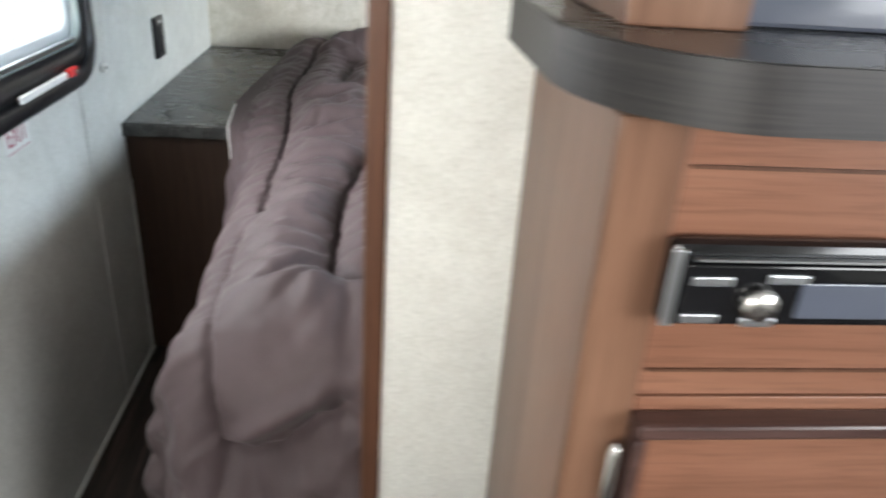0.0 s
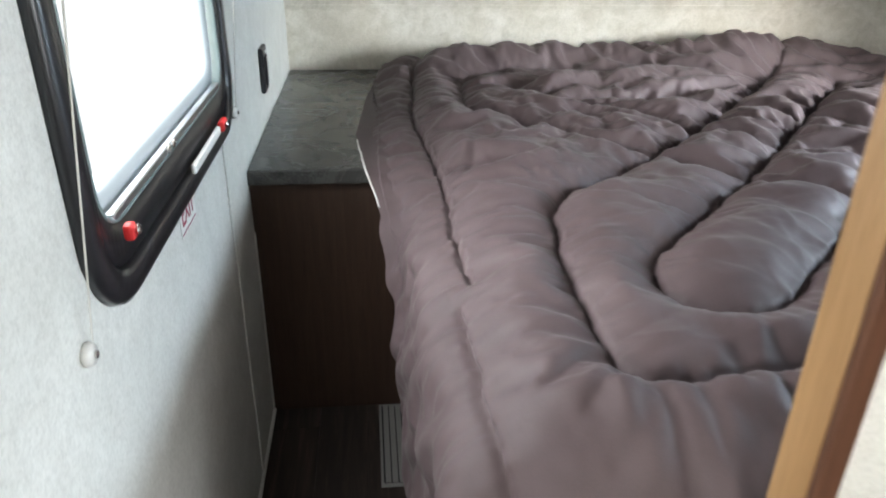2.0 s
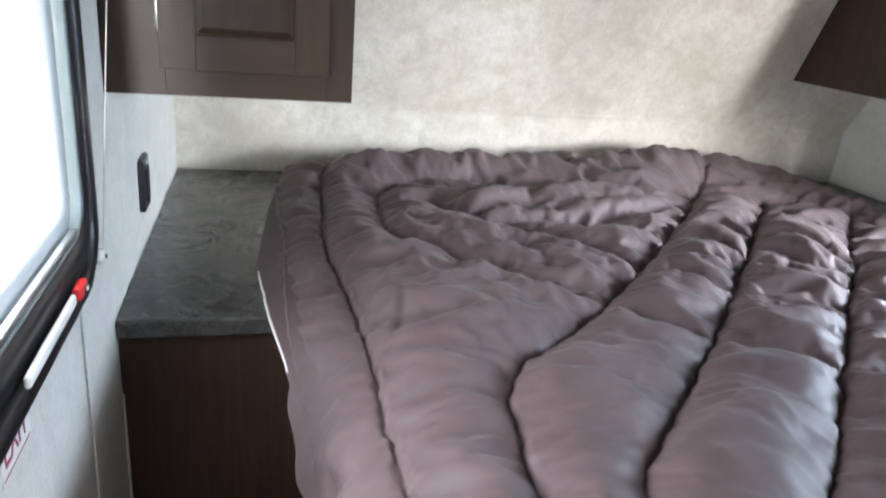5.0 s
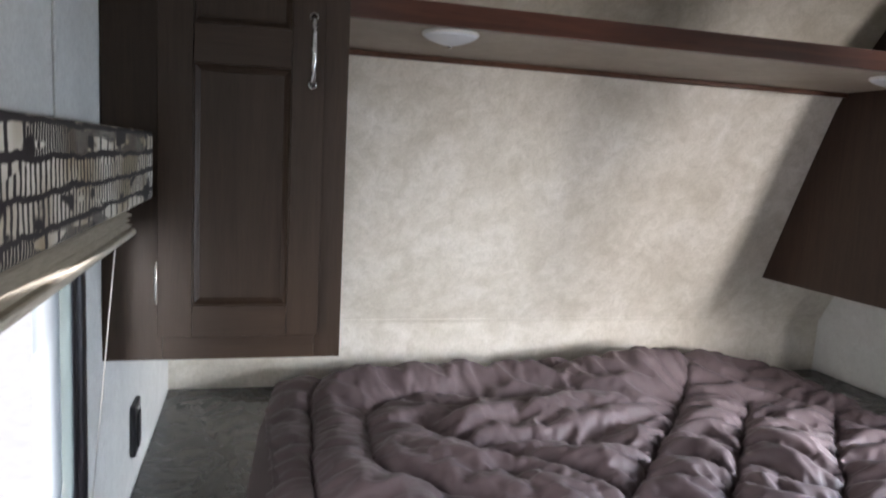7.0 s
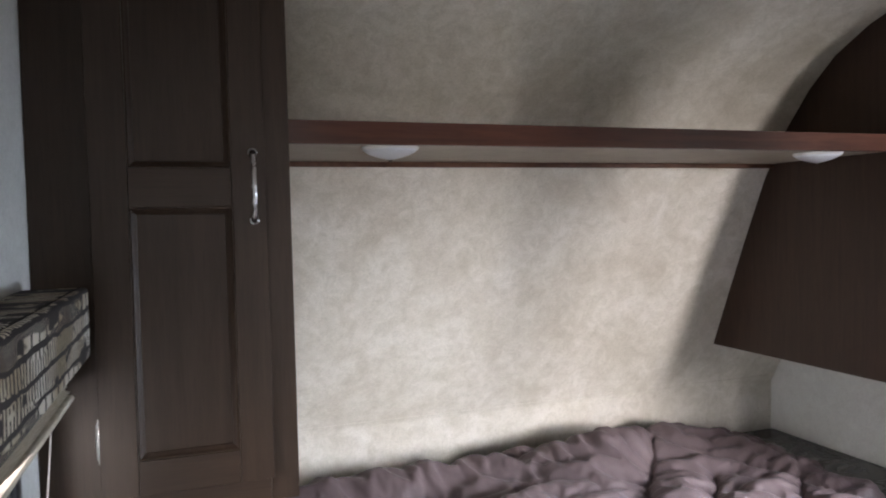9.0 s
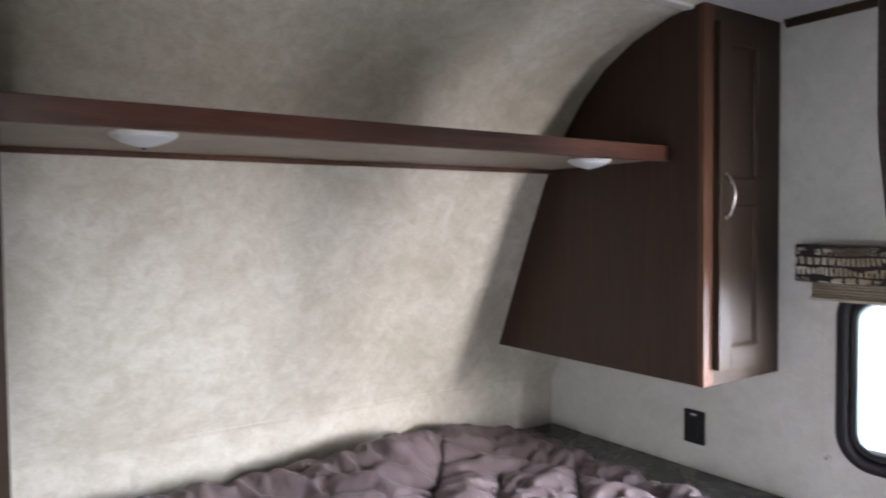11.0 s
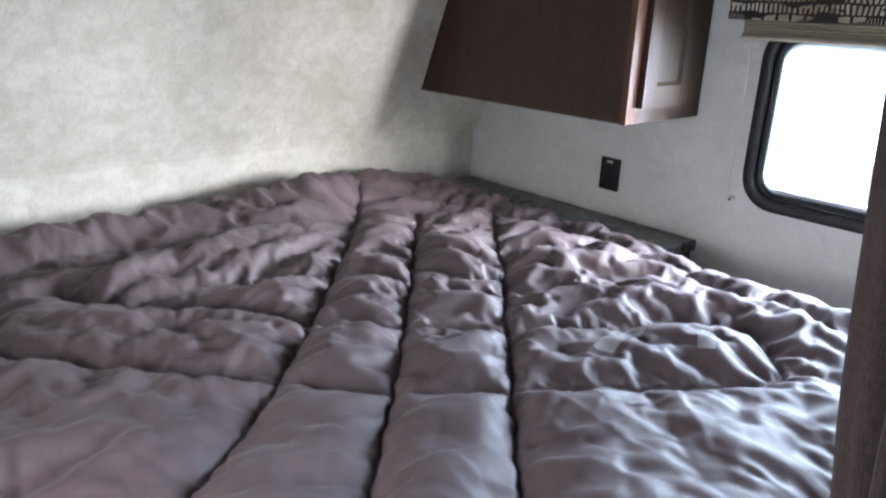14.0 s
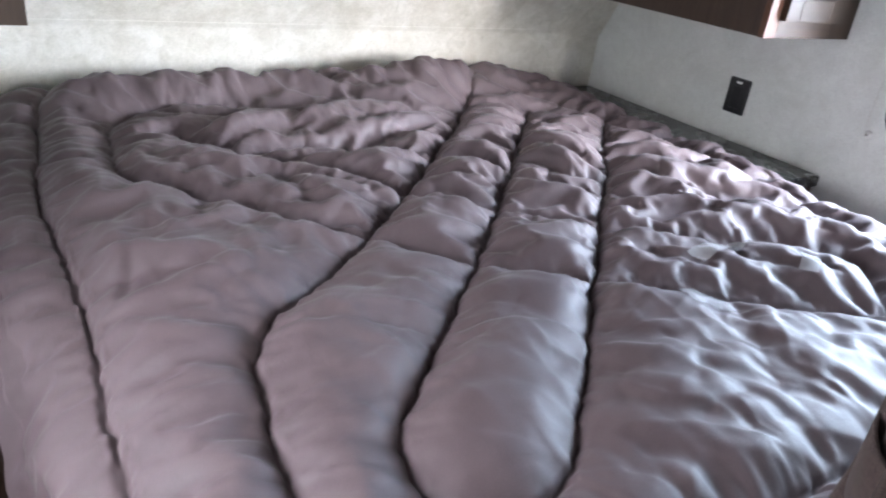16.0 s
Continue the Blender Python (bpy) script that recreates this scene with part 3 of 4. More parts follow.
# ------------------------------------------------------------------ nightstands
def nightstand(name, x_wall, x_in):
    a, b = sorted((x_wall, x_in))
    n = thing(name, "dark walnut nightstand built in beside the bed", "nightstand", ((a + b) / 2, 1.98, 0), group="nightstands")
    eps = 0.0008
    part("front_panel", box(a + eps, 1.975, 0.0, b - eps, 1.993, 0.616, 0.001), M_SIDE, n)
    part("body", box(a + eps, 1.9935, 0.0, b - eps, 2.97, 0.616), M_SIDE, n)
    top = thing("bedside_counter", "dark grey stone-look laminate nightstand top with pale veins", "counter", ((a + b) / 2, 1.98, 0.616), group="bedside counters")
    part("slab", box(a + eps, 1.9625, 0.6165, b - eps, 2.982, 0.649, 0.003), M_STONE, top)
    part("edge_band", box(a + eps, 1.96, 0.6165, b - eps, 1.9622, 0.646, 0.0008), M_STONE, top)


nightstand("nightstand", XL, -0.14)
nightstand("nightstand", XR, 1.46)


# ------------------------------------------------------------------ wardrobes
def wardrobe(x_wall, x_in):
    """An overhead wardrobe whose back follows the curved wall."""
    into = 1 if x_in > x_wall else -1
    a, b = sorted((x_wall, x_in))
    w = thing("overhead_wardrobe", "dark walnut overhead wardrobe with one raised-panel door", "wardrobe", ((a + b) / 2, CAB_Y, CAB_Z), group="wardrobes")
    zs = [CAB_Z, 1.2, 1.4, 1.6, 1.67, 1.74, 1.8, 1.85, 1.89, 1.93, 1.96, 1.99, 2.01, 2.03, CEIL - 0.0008]
    pts = [(CAB_Y + 0.019, CAB_Z)] + [(wall_profile(z) - 0.0015, z) for z in zs] + [(CAB_Y + 0.019, CEIL - 0.0008)]
    lo, hi = sorted((x_in, x_in - into * 0.016))
    part("side_panel", prism(pts, lo, hi, "x"), M_SIDE, w)
    part("bottom_panel", box(a + 0.017, CAB_Y + 0.02, CAB_Z, b - 0.017, wall_profile(CAB_Z) - 0.004, CAB_Z + 0.015), M_SIDE, w)
    # face frame
    s_in, s_out, rail = 0.044, 0.094, 0.05
    x1, x2 = x_in - into * s_in, x_wall + into * s_out

    def fx(p, q, z0, z1, mat, name, label=""):
        c, d = sorted((p, q))
        return part(name, box(c, CAB_Y, z0, d, CAB_Y + 0.0185, z1, 0.0006), mat, w, label)
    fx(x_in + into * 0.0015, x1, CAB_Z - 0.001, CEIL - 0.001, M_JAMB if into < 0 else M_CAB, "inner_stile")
    fx(x_wall + into * 0.0008, x2, CAB_Z - 0.001, CEIL - 0.001, M_CAB, "outer_stile")
    fx(x1 - into * 0.0003, x2 + into * 0.0003, CAB_Z - 0.001, CAB_Z + rail, M_CABX, "bottom_rail")
    fx(x1 - into * 0.0003, x2 + into * 0.0003, CEIL - 0.06, CEIL - 0.001, M_CABX, "top_rail")
    # door, lipped over the frame
    d0, d1 = sorted((x1 + into * 0.004, x2 - into * 0.006))
    z0, z1 = CAB_Z + 0.043, CEIL - 0.045
    door = thing("door", "", "", (0, 0, 0))
    door.name = "door"
    door.parent = w
    door.location = Vector(((d0 + d1) / 2, CAB_Y, z0)) - Vector(w.location)
    st = 0.054
    yf = CAB_Y - 0.019

    def dp(name, xa, za, xb, zb, mat, y=yf, deep=0.018, bev=0.0008, label=""):
        return part(name, box(xa, y, za, xb, y + deep, zb, bev), mat, door, label)
    dp("stile", d0, z0, d0 + st, z1, M_CAB)
    dp("stile", d1 - st, z0, d1, z1, M_CAB)
    mid = 1.548
    for za, zb in ((z0, z0 + st), (mid - 0.031, mid + 0.031), (z1 - st, z1)):
        dp("rail", d0 + st + 0.0003, za, d1 - st - 0.0003, zb, M_CABX)
    for za, zb in ((z0 + st, mid - 0.031), (mid + 0.031, z1 - st)):
        dp("panel", d0 + st - 0.004, za - 0.004, d1 - st + 0.004, zb + 0.004, M_CAB, yf + 0.009, 0.007, 0.001)
        p, q, r, s = d0 + st, za, d1 - st, zb

        def rect(i, y):
            return [(p + i, y, q + i), (r - i, y, q + i), (r - i, y, s - i), (p + i, y, s - i)]
        part("moulding", loft([rect(0.0005, yf + 0.001), rect(0.003, yf + 0.0005), rect(0.006, yf + 0.004), rect(0.010, yf + 0.0065), rect(0.011, yf + 0.0085), rect(0.0005, yf + 0.0085)]), M_CAB, door)
    # bowed pull
    hx = (d1 - 0.02) if into > 0 else (d0 + 0.03)
    hz0, hz1 = (1.494, 1.604) if into > 0 else (1.478, 1.592)
    pts = [(hx, yf - 0.024 * math.sin(math.pi * t) ** 0.7 - 0.001, hz0 + (hz1 - hz0) * t) for t in np.linspace(0, 1, 13)]
    h = part("handle", tube(pts, 0.0042, 10, [1.5, 1.1] + [1.0] * 9 + [1.1, 1.5]), M_NICKEL, door, "brushed nickel bow handle", True)
    for z in (hz0, hz1):
        part("foot", lathe([(0.0075, 0), (0.0075, -0.0025), (0.0045, -0.005)], (hx, yf, z), "y", 14), M_NICKEL, h)
    # face hinges
    kx = (d0 - 0.002) if into > 0 else (d1 + 0.002)
    for z in (1.155, 1.9):
        hinge = part("hinge", lathe([(0.0015, -0.036), (0.003, -0.034), (0.0022, -0.031), (0.005, -0.027), (0.0055, 0.0), (0.005, 0.027), (0.0022, 0.031), (0.003, 0.034), (0.0015, 0.036)], (kx, yf + 0.014, z), "z", 12), M_NICKEL, door, "nickel wrap hinge", True)
    return w


wardrobe(XL, -0.155)
wardrobe(XR, 1.435)

# ------------------------------------------------------------------ shelf between the wardrobes, with two dome lamps
SH0, SH1 = 1.634, 1.678
shelf = thing("overhead_shelf", "long reddish-brown fascia shelf with beige underside over the bed", "shelf", (0.64, 2.13, SH0))
part("fascia", box(-0.1535, 2.128, SH0, 1.4335, 2.146, SH1, 0.002), M_RED, shelf)
# the shade beneath the shelf is in this board's colour
part("underside", box(-0.1535, 2.1465, SH0 + 0.008, 1.4335, 2.6, SH0 + 0.02), M_UNDER_SHADED, shelf, "beige printed board underside, its shade put into the colour")
part("back_trim", box(-0.1535, wall_profile(SH0) - 0.022, SH0 - 0.006, 1.4335, wall_profile(SH0) - 0.008, SH0 + 0.0075, 0.002), M_JAMB, shelf, "thin dark trim at the wall")


def dome(x, y):
    d = thing("dome_lamp", "unlit frosted dome lamp under the shelf", "lamp", (x, y, SH0), group="dome lamps")
    z = SH0 + 0.0078
    part("base", lathe([(0.058, 0.0), (0.06, -0.003), (0.058, -0.007), (0.04, -0.007)], (x, y, z), "z", 36), M_WHITE, d, "", True)
    part("lens", lathe([(0.0565, -0.007), (0.052, -0.0115), (0.041, -0.017), (0.026, -0.022), (0.012, -0.0255), (0.0, -0.027)], (x, y, z), "z", 36), M_DOME, d, "frosted plastic lens", True)
    part("finial", lathe([(0.004, -0.0255), (0.005, -0.028), (0.003, -0.031), (0.0, -0.032)], (x, y, z), "z", 12), M_NICKEL, d)


dome(0.082, 2.24)
dome(1.243, 2.25)

# ------------------------------------------------------------------ bed
bed = thing("bed", "island bed with plain walnut base and white mattress", "bed", (0.63, 2.0, 0))
part("base", box(-0.125, 1.2, 0.0, 1.44, 2.97, 0.36, 0.004), M_SIDE, bed, "dark walnut bed base")
part("mattress", box(-0.125, 1.145, 0.3615, 1.442, 2.955, 0.625, 0.04, seg=4), M_MATTRESS, bed, "white mattress", True)

SEAMS = [
    [(0.62, 2.80), (0.5, 2.89), (0.2, 2.90), (-0.06, 2.88), (-0.13, 2.80), (-0.147, 2.64), (-0.157, 2.46), (-0.172, 2.27), (-0.152, 2.05), (-0.14, 1.9), (-0.137, 1.75), (-0.142, 1.6), (-0.135, 1.42)],
    [(-0.165, 1.36), (-0.163, 1.25), (-0.160, 1.16), (-0.15, 0.93), (-0.1, 0.86), (-0.04, 0.88), (0.03, 0.93)],
    [(0.32, 2.70), (0.15, 2.71), (0.03, 2.67), (-0.005, 2.58), (-0.02, 2.43), (-0.03, 2.29), (0.07, 2.18), (0.16, 2.07), (0.235, 2.0), (0.30, 1.93), (0.40, 1.83), (0.467, 1.755), (0.55, 1.692), (0.63, 1.627), (0.77, 1.54), (0.93, 1.42), (1.03, 1.355), (1.09, 1.372), (1.14, 1.43), (1.165, 1.53), (1.09, 1.61), (0.97, 1.66), (0.84, 1.77), (0.79, 1.79)],
    [(1.12, 2.80), (0.95, 2.58), (0.69, 2.28), (0.50, 2.08), (0.345, 1.92), (0.25, 1.835), (0.14, 1.735), (0.085, 1.695), (0.05, 1.645), (0.033, 1.59), (0.014, 1.48), (0.005, 1.37), (0.005, 1.20), (0.01, 1.15), (0.05, 1.127), (0.13, 1.133), (0.25, 1.135), (0.42, 1.14), (0.6, 1.15), (0.95, 1.13), (1.3, 1.16)],
    [(1.18, 2.57), (1.01, 2.37), (0.79, 2.11), (0.62, 1.92), (0.467, 1.755), (0.33, 1.61), (0.222, 1.5), (0.154, 1.43), (0.13, 1.38), (0.132, 1.31), (0.2, 1.266), (0.275, 1.268), (0.32, 1.31), (0.43, 1.42), (0.55, 1.545), (0.63, 1.63), (0.82, 1.83), (1.01, 2.02), (1.2, 2.24), (1.31, 2.36), (1.40, 2.46)],
    [(0.24, 2.35), (0.41, 2.21), (0.50, 2.08), (0.63, 1.95), (0.71, 1.89), (0.79, 1.79)],
    [(0.14, 2.5), (0.2, 2.36), (0.36, 2.38), (0.51, 2.37), (0.66, 2.25), (0.80, 2.12), (0.92, 2.03), (1.01, 2.02)],
    [(0.62, 2.80), (0.70, 2.82), (0.95, 2.90), (1.12, 2.80), (1.27, 2.68), (1.40, 2.46), (1.437, 2.23), (1.40, 1.85), (1.36, 1.62), (1.35, 1.45), (1.3, 1.16)],
]
DEPTHS = (1.0, 1.5, 0.5, 1.0, 1.0, 0.5, 0.5, 0.55)      # how tightly each seam is drawn


def seam_fields(px, py):
    """Distance to the nearest seam, that seam's direction and depth, for arrays of cloth points."""
    best = np.full(px.shape, 9.0)
    tx, ty, deep = np.zeros_like(px), np.ones_like(px), np.ones_like(px)
    for line, weight in zip(SEAMS, DEPTHS):
        pts = np.array(line, float)
        for _ in range(1):
            q = np.empty((2 * len(pts) - 2, 2))
            q[0::2], q[1::2] = 0.75 * pts[:-1] + 0.25 * pts[1:], 0.25 * pts[:-1] + 0.75 * pts[1:]
            pts = np.vstack((pts[:1], q, pts[-1:]))
        for (ax, ay), (bx, by) in zip(pts[:-1], pts[1:]):
            dx, dy = bx - ax, by - ay
            ll = dx * dx + dy * dy + 1e-12
            t = np.clip(((px - ax) * dx + (py - ay) * dy) / ll, 0, 1)
            d = np.hypot(px - ax - t * dx, py - ay - t * dy)
            near = d < best
            best = np.where(near, d, best)
            deep = np.where(near, weight, deep)
            tx, ty = np.where(near, dx / math.sqrt(ll), tx), np.where(near, dy / math.sqrt(ll), ty)
    return best, tx, ty, deep


def value_noise(px, py, seed):
    """Smooth lattice noise in -1..1 on arrays."""
    rng = np.random.RandomState(seed)
    table = rng.uniform(-1, 1, (256, 256))
    ix, iy = np.floor(px).astype(int), np.floor(py).astype(int)
    fx, fy = px - ix, py - iy
    fx, fy = fx * fx * fx * (fx * (fx * 6 - 15) + 10), fy * fy * fy * (fy * (fy * 6 - 15) + 10)
    a, b = table[ix % 256, iy % 256], table[(ix + 1) % 256, iy % 256]
    c, d = table[ix % 256, (iy + 1) % 256], table[(ix + 1) % 256, (iy + 1) % 256]
    return (a * (1 - fx) + b * fx) * (1 - fy) + (c * (1 - fx) + d * fx) * fy


def bump_at(px, py, cx, cy, rx, ry):
    return np.exp(-((px - cx) / rx) ** 2 - ((py - cy) / ry) ** 2)


def resampled(field, nu, nv):
    """A grid of values brought to another size by linear interpolation."""
    a, b = np.linspace(0, field.shape[0] - 1, nu), np.linspace(0, field.shape[1] - 1, nv)
    i, j = np.minimum(a.astype(int), field.shape[0] - 2), np.minimum(b.astype(int), field.shape[1] - 2)
    f, g = (a - i)[:, None, None], (b - j)[None, :, None]
    near, far = field[i], field[i + 1]
    return (near[:, j] * (1 - g) + near[:, j + 1] * g) * (1 - f) + (far[:, j] * (1 - g) + far[:, j + 1] * g) * f


U0, U1, V0, V1 = -0.80, 1.93, 0.60, 2.935      # the quilt's cloth, before it is draped


def loosely(u, v):
    """Where the cloth is crumpled, and where it hangs at the side."""
    crumple = np.clip(bump_at(u, v, 1.0, 2.05, 0.42, 0.47) + bump_at(u, v, 1.25, 1.75, 0.25, 0.45) + 0.55 * bump_at(u, v, 0.55, 2.82, 0.65, 0.13) + 0.75 * bump_at(u, v, 0.5, 2.3, 0.42, 0.27), 0, 1)
    return crumple, np.clip((0.0 - u) / 0.12, 0, 1)


def pulled(u, v, step, seed=23, count=1300, fine=1.0):
    """Single sharp creases, most of them running off the seams."""
    dist, tx, ty, deep = seam_fields(u, v)
    crumple, side = loosely(u, v)
    pulls = np.zeros_like(u)
    rng = np.random.default_rng(seed)
    for _ in range(count):
        i, j = int(rng.integers(8, u.shape[0] - 8)), int(rng.integers(8, u.shape[1] - 8))
        dense = 0.3 + 0.5 * crumple[i, j] + 0.15 * side[i, j] + 0.3 * (dist[i, j] < 0.05) + 0.3 * (v[i, j] < 1.2)
        pick, off, spin = rng.random(), rng.normal(0, 0.5), rng.random() * math.pi
        size, high, thin = 0.06 + 0.22 * rng.random() ** 2, rng.uniform(0.35, 1.0), fine * rng.uniform(0.014, 0.032)
        flip, curve, sign = rng.random() < 0.5, rng.normal(0, 1.4), 1.0 if rng.random() < 0.7 else -0.8
        if pick > dense:
            continue
        heading = math.atan2(tx[i, j], -ty[i, j]) + off if dist[i, j] < 0.14 else spin
        k = int(size / step)
        box = (slice(max(0, i - k), i + k), slice(max(0, j - k), j + k))
        du, dv = u[box] - u[i, j], v[box] - v[i, j]
        s = (du * math.cos(heading) + dv * math.sin(heading)) / size
        d = -du * math.sin(heading) + dv * math.cos(heading) + curve * size * s * s * 0.3
        d = -d if flip else d
        shape = np.exp(-((np.sqrt(d * d + 4e-6 * fine * fine) / np.where(d > 0, thin * 0.5, thin * 1.3)) ** 1.25))
        pulls[box] += sign * high * shape * np.clip(1 - s * s, 0, 1) ** 1.5
    return np.tanh(pulls / 1.3) * 1.3


def settled():
    """The quilt's cover let go over its filling: too long a cloth, sewn down along the seams, buckles into folds and puckers."""
    state = None
    for step, rounds, stiff in ((0.016, 240, 0.5), (0.0095, 130, 0.35), (0.006, 70, 0.2)):
        nu, nv = round((U1 - U0) / step) + 1, round((V1 - V0) / step) + 1
        u, v = np.meshgrid(np.linspace(U0, U1, nu), np.linspace(V0, V1, nv), indexing="ij")
        lu, lv = (U1 - U0) / (nu - 1), (V1 - V0) / (nv - 1)
        jag = 0.003 * value_noise(u * 18, v * 18, 41) + 0.003 * value_noise(u * 60, v * 60, 42)
        dist, tx, ty, deep = seam_fields(u + jag, v - jag)
        rest = np.stack((u, v), -1).astype(np.float32)
        crumple, side = loosely(u, v)
        fill = (0.6 + 0.4 * deep) * (0.021 * (1 - np.exp(-dist / 0.022)) + 0.012 * (1 - np.exp(-dist / 0.09))) + (1 - deep) * 0.010
        fill = fill + (0.015 + 0.003 * crumple) * (1 - 0.7 * side) * pulled(u, v, step) * np.clip(dist / 0.03, 0.2, 1)
        sewn = np.clip(1.25 - dist / (0.8 * step + 0.003), 0, 1) * (0.35 + 0.65 * deep)
        # the gathered direction wanders over the bed
        aim = radians(50) + radians(55) * value_noise(u * 2.3 + 3, v * 2.3, 17) - radians(35) * np.clip((u - v + 0.95) / 0.2, 0, 1)
        fan = np.clip(1.3 * bump_at(u, v, 0.5, 2.47, 0.45, 0.22), 0, 1) * (u < 0.28 * v + 0.4)
        aim = aim * (1 - fan) + radians(112) * fan
        ca, sa = np.cos(aim), np.sin(aim)
        long, even = 0.03 + 0.10 * crumple - 0.012 * side + 0.03 * fan, 0.045 + 0.05 * crumple * (1 - 0.92 * fan) - 0.012 * side
        # below the long cross seam the cloth lies calmer
        calm = 1 - 0.4 * np.clip(-(0.58 * (u - 0.47) + 0.815 * (v - 1.755)) / 0.08, 0, 1) * np.clip((u - 0.0) / 0.1, 0, 1) * np.clip((v - 1.12) / 0.1, 0, 1)
        long, even = long * calm ** 3, even * calm
        if state is None:
            phase = (u * 0.66 + v * 0.75) * 15 + 1.6 * value_noise(u * 4, v * 4, 8)
            seed = (0.005 + 0.016 * crumple) * (1 - fan) * value_noise(phase, (-u * 0.75 + v * 0.66) * 7, 5) + 0.03 * fan * value_noise((v * 0.93 - u * 0.37) * 11 + 0.6 * value_noise(u * 5, v * 5, 8), u * 2.6 + v, 25) + (0.010 + 0.008 * crumple * (1 - fan)) * value_noise(u * 13, v * 13, 6) + 0.007 * value_noise(u * 21, v * 21, 7)
            state = np.concatenate((rest, (fill + seed)[..., None]), -1).astype(np.float32)
        else:
            state = resampled(state, nu, nv).astype(np.float32)
            state[..., 2] += (0.001 + 0.003 * crumple) * value_noise(u * 34 + 2 * value_noise(u * 12, v * 12, 19), v * 34, 9)
        links = []
        for a, b, weight in ((1, 0, 1.0), (0, 1, 1.0), (1, 1, 0.55), (1, -1, 0.55), (2, 0, stiff), (0, 2, stiff), (2, 2, 0.4 * stiff), (2, -2, 0.4 * stiff)):
            first = (slice(0, nu - a), slice(max(0, -b), nv - max(0, b)))
            second = (slice(a, nu), slice(max(0, b), nv + min(0, b)))
            span = math.hypot(a * lu, b * lv)
            lean = ((a * lu * ca + b * lv * sa) ** 2 / span ** 2)[first]
            links.append((first, second, (span * (1 + even[first] + long[first] * lean)).astype(np.float32), np.float32(weight)))
        total = np.zeros((nu, nv, 1), np.float32)
        for first, second, span, weight in links:
            total[first] += weight
            total[second] += weight
        hold = (0.003 + 0.05 * sewn)[..., None].astype(np.float32)
        press = (0.5 * sewn + 0.0016).astype(np.float32)
        goal = (fill * (1 - sewn)).astype(np.float32)
        for _ in range(rounds):
            move = np.zeros_like(state)
            for first, second, span, weight in links:
                d = state[second] - state[first]
                size = np.sqrt((d * d).sum(-1)) + 1e-9
                d *= (weight * 0.5 * (1 - span / size))[..., None]
                move[first] += d
                move[second] -= d
            state += 1.7 * move / total
            state[..., :2] += hold * (rest - state[..., :2])
            state[..., 2] += press * (goal - state[..., 2])
            np.maximum(state[..., 2], -0.006, out=state[..., 2])
            state[[0, -1], :, :2], state[:, [0, -1], :2] = rest[[0, -1]], rest[:, [0, -1]]
    shift = state.copy()
    shift[..., :2] -= rest
    return shift


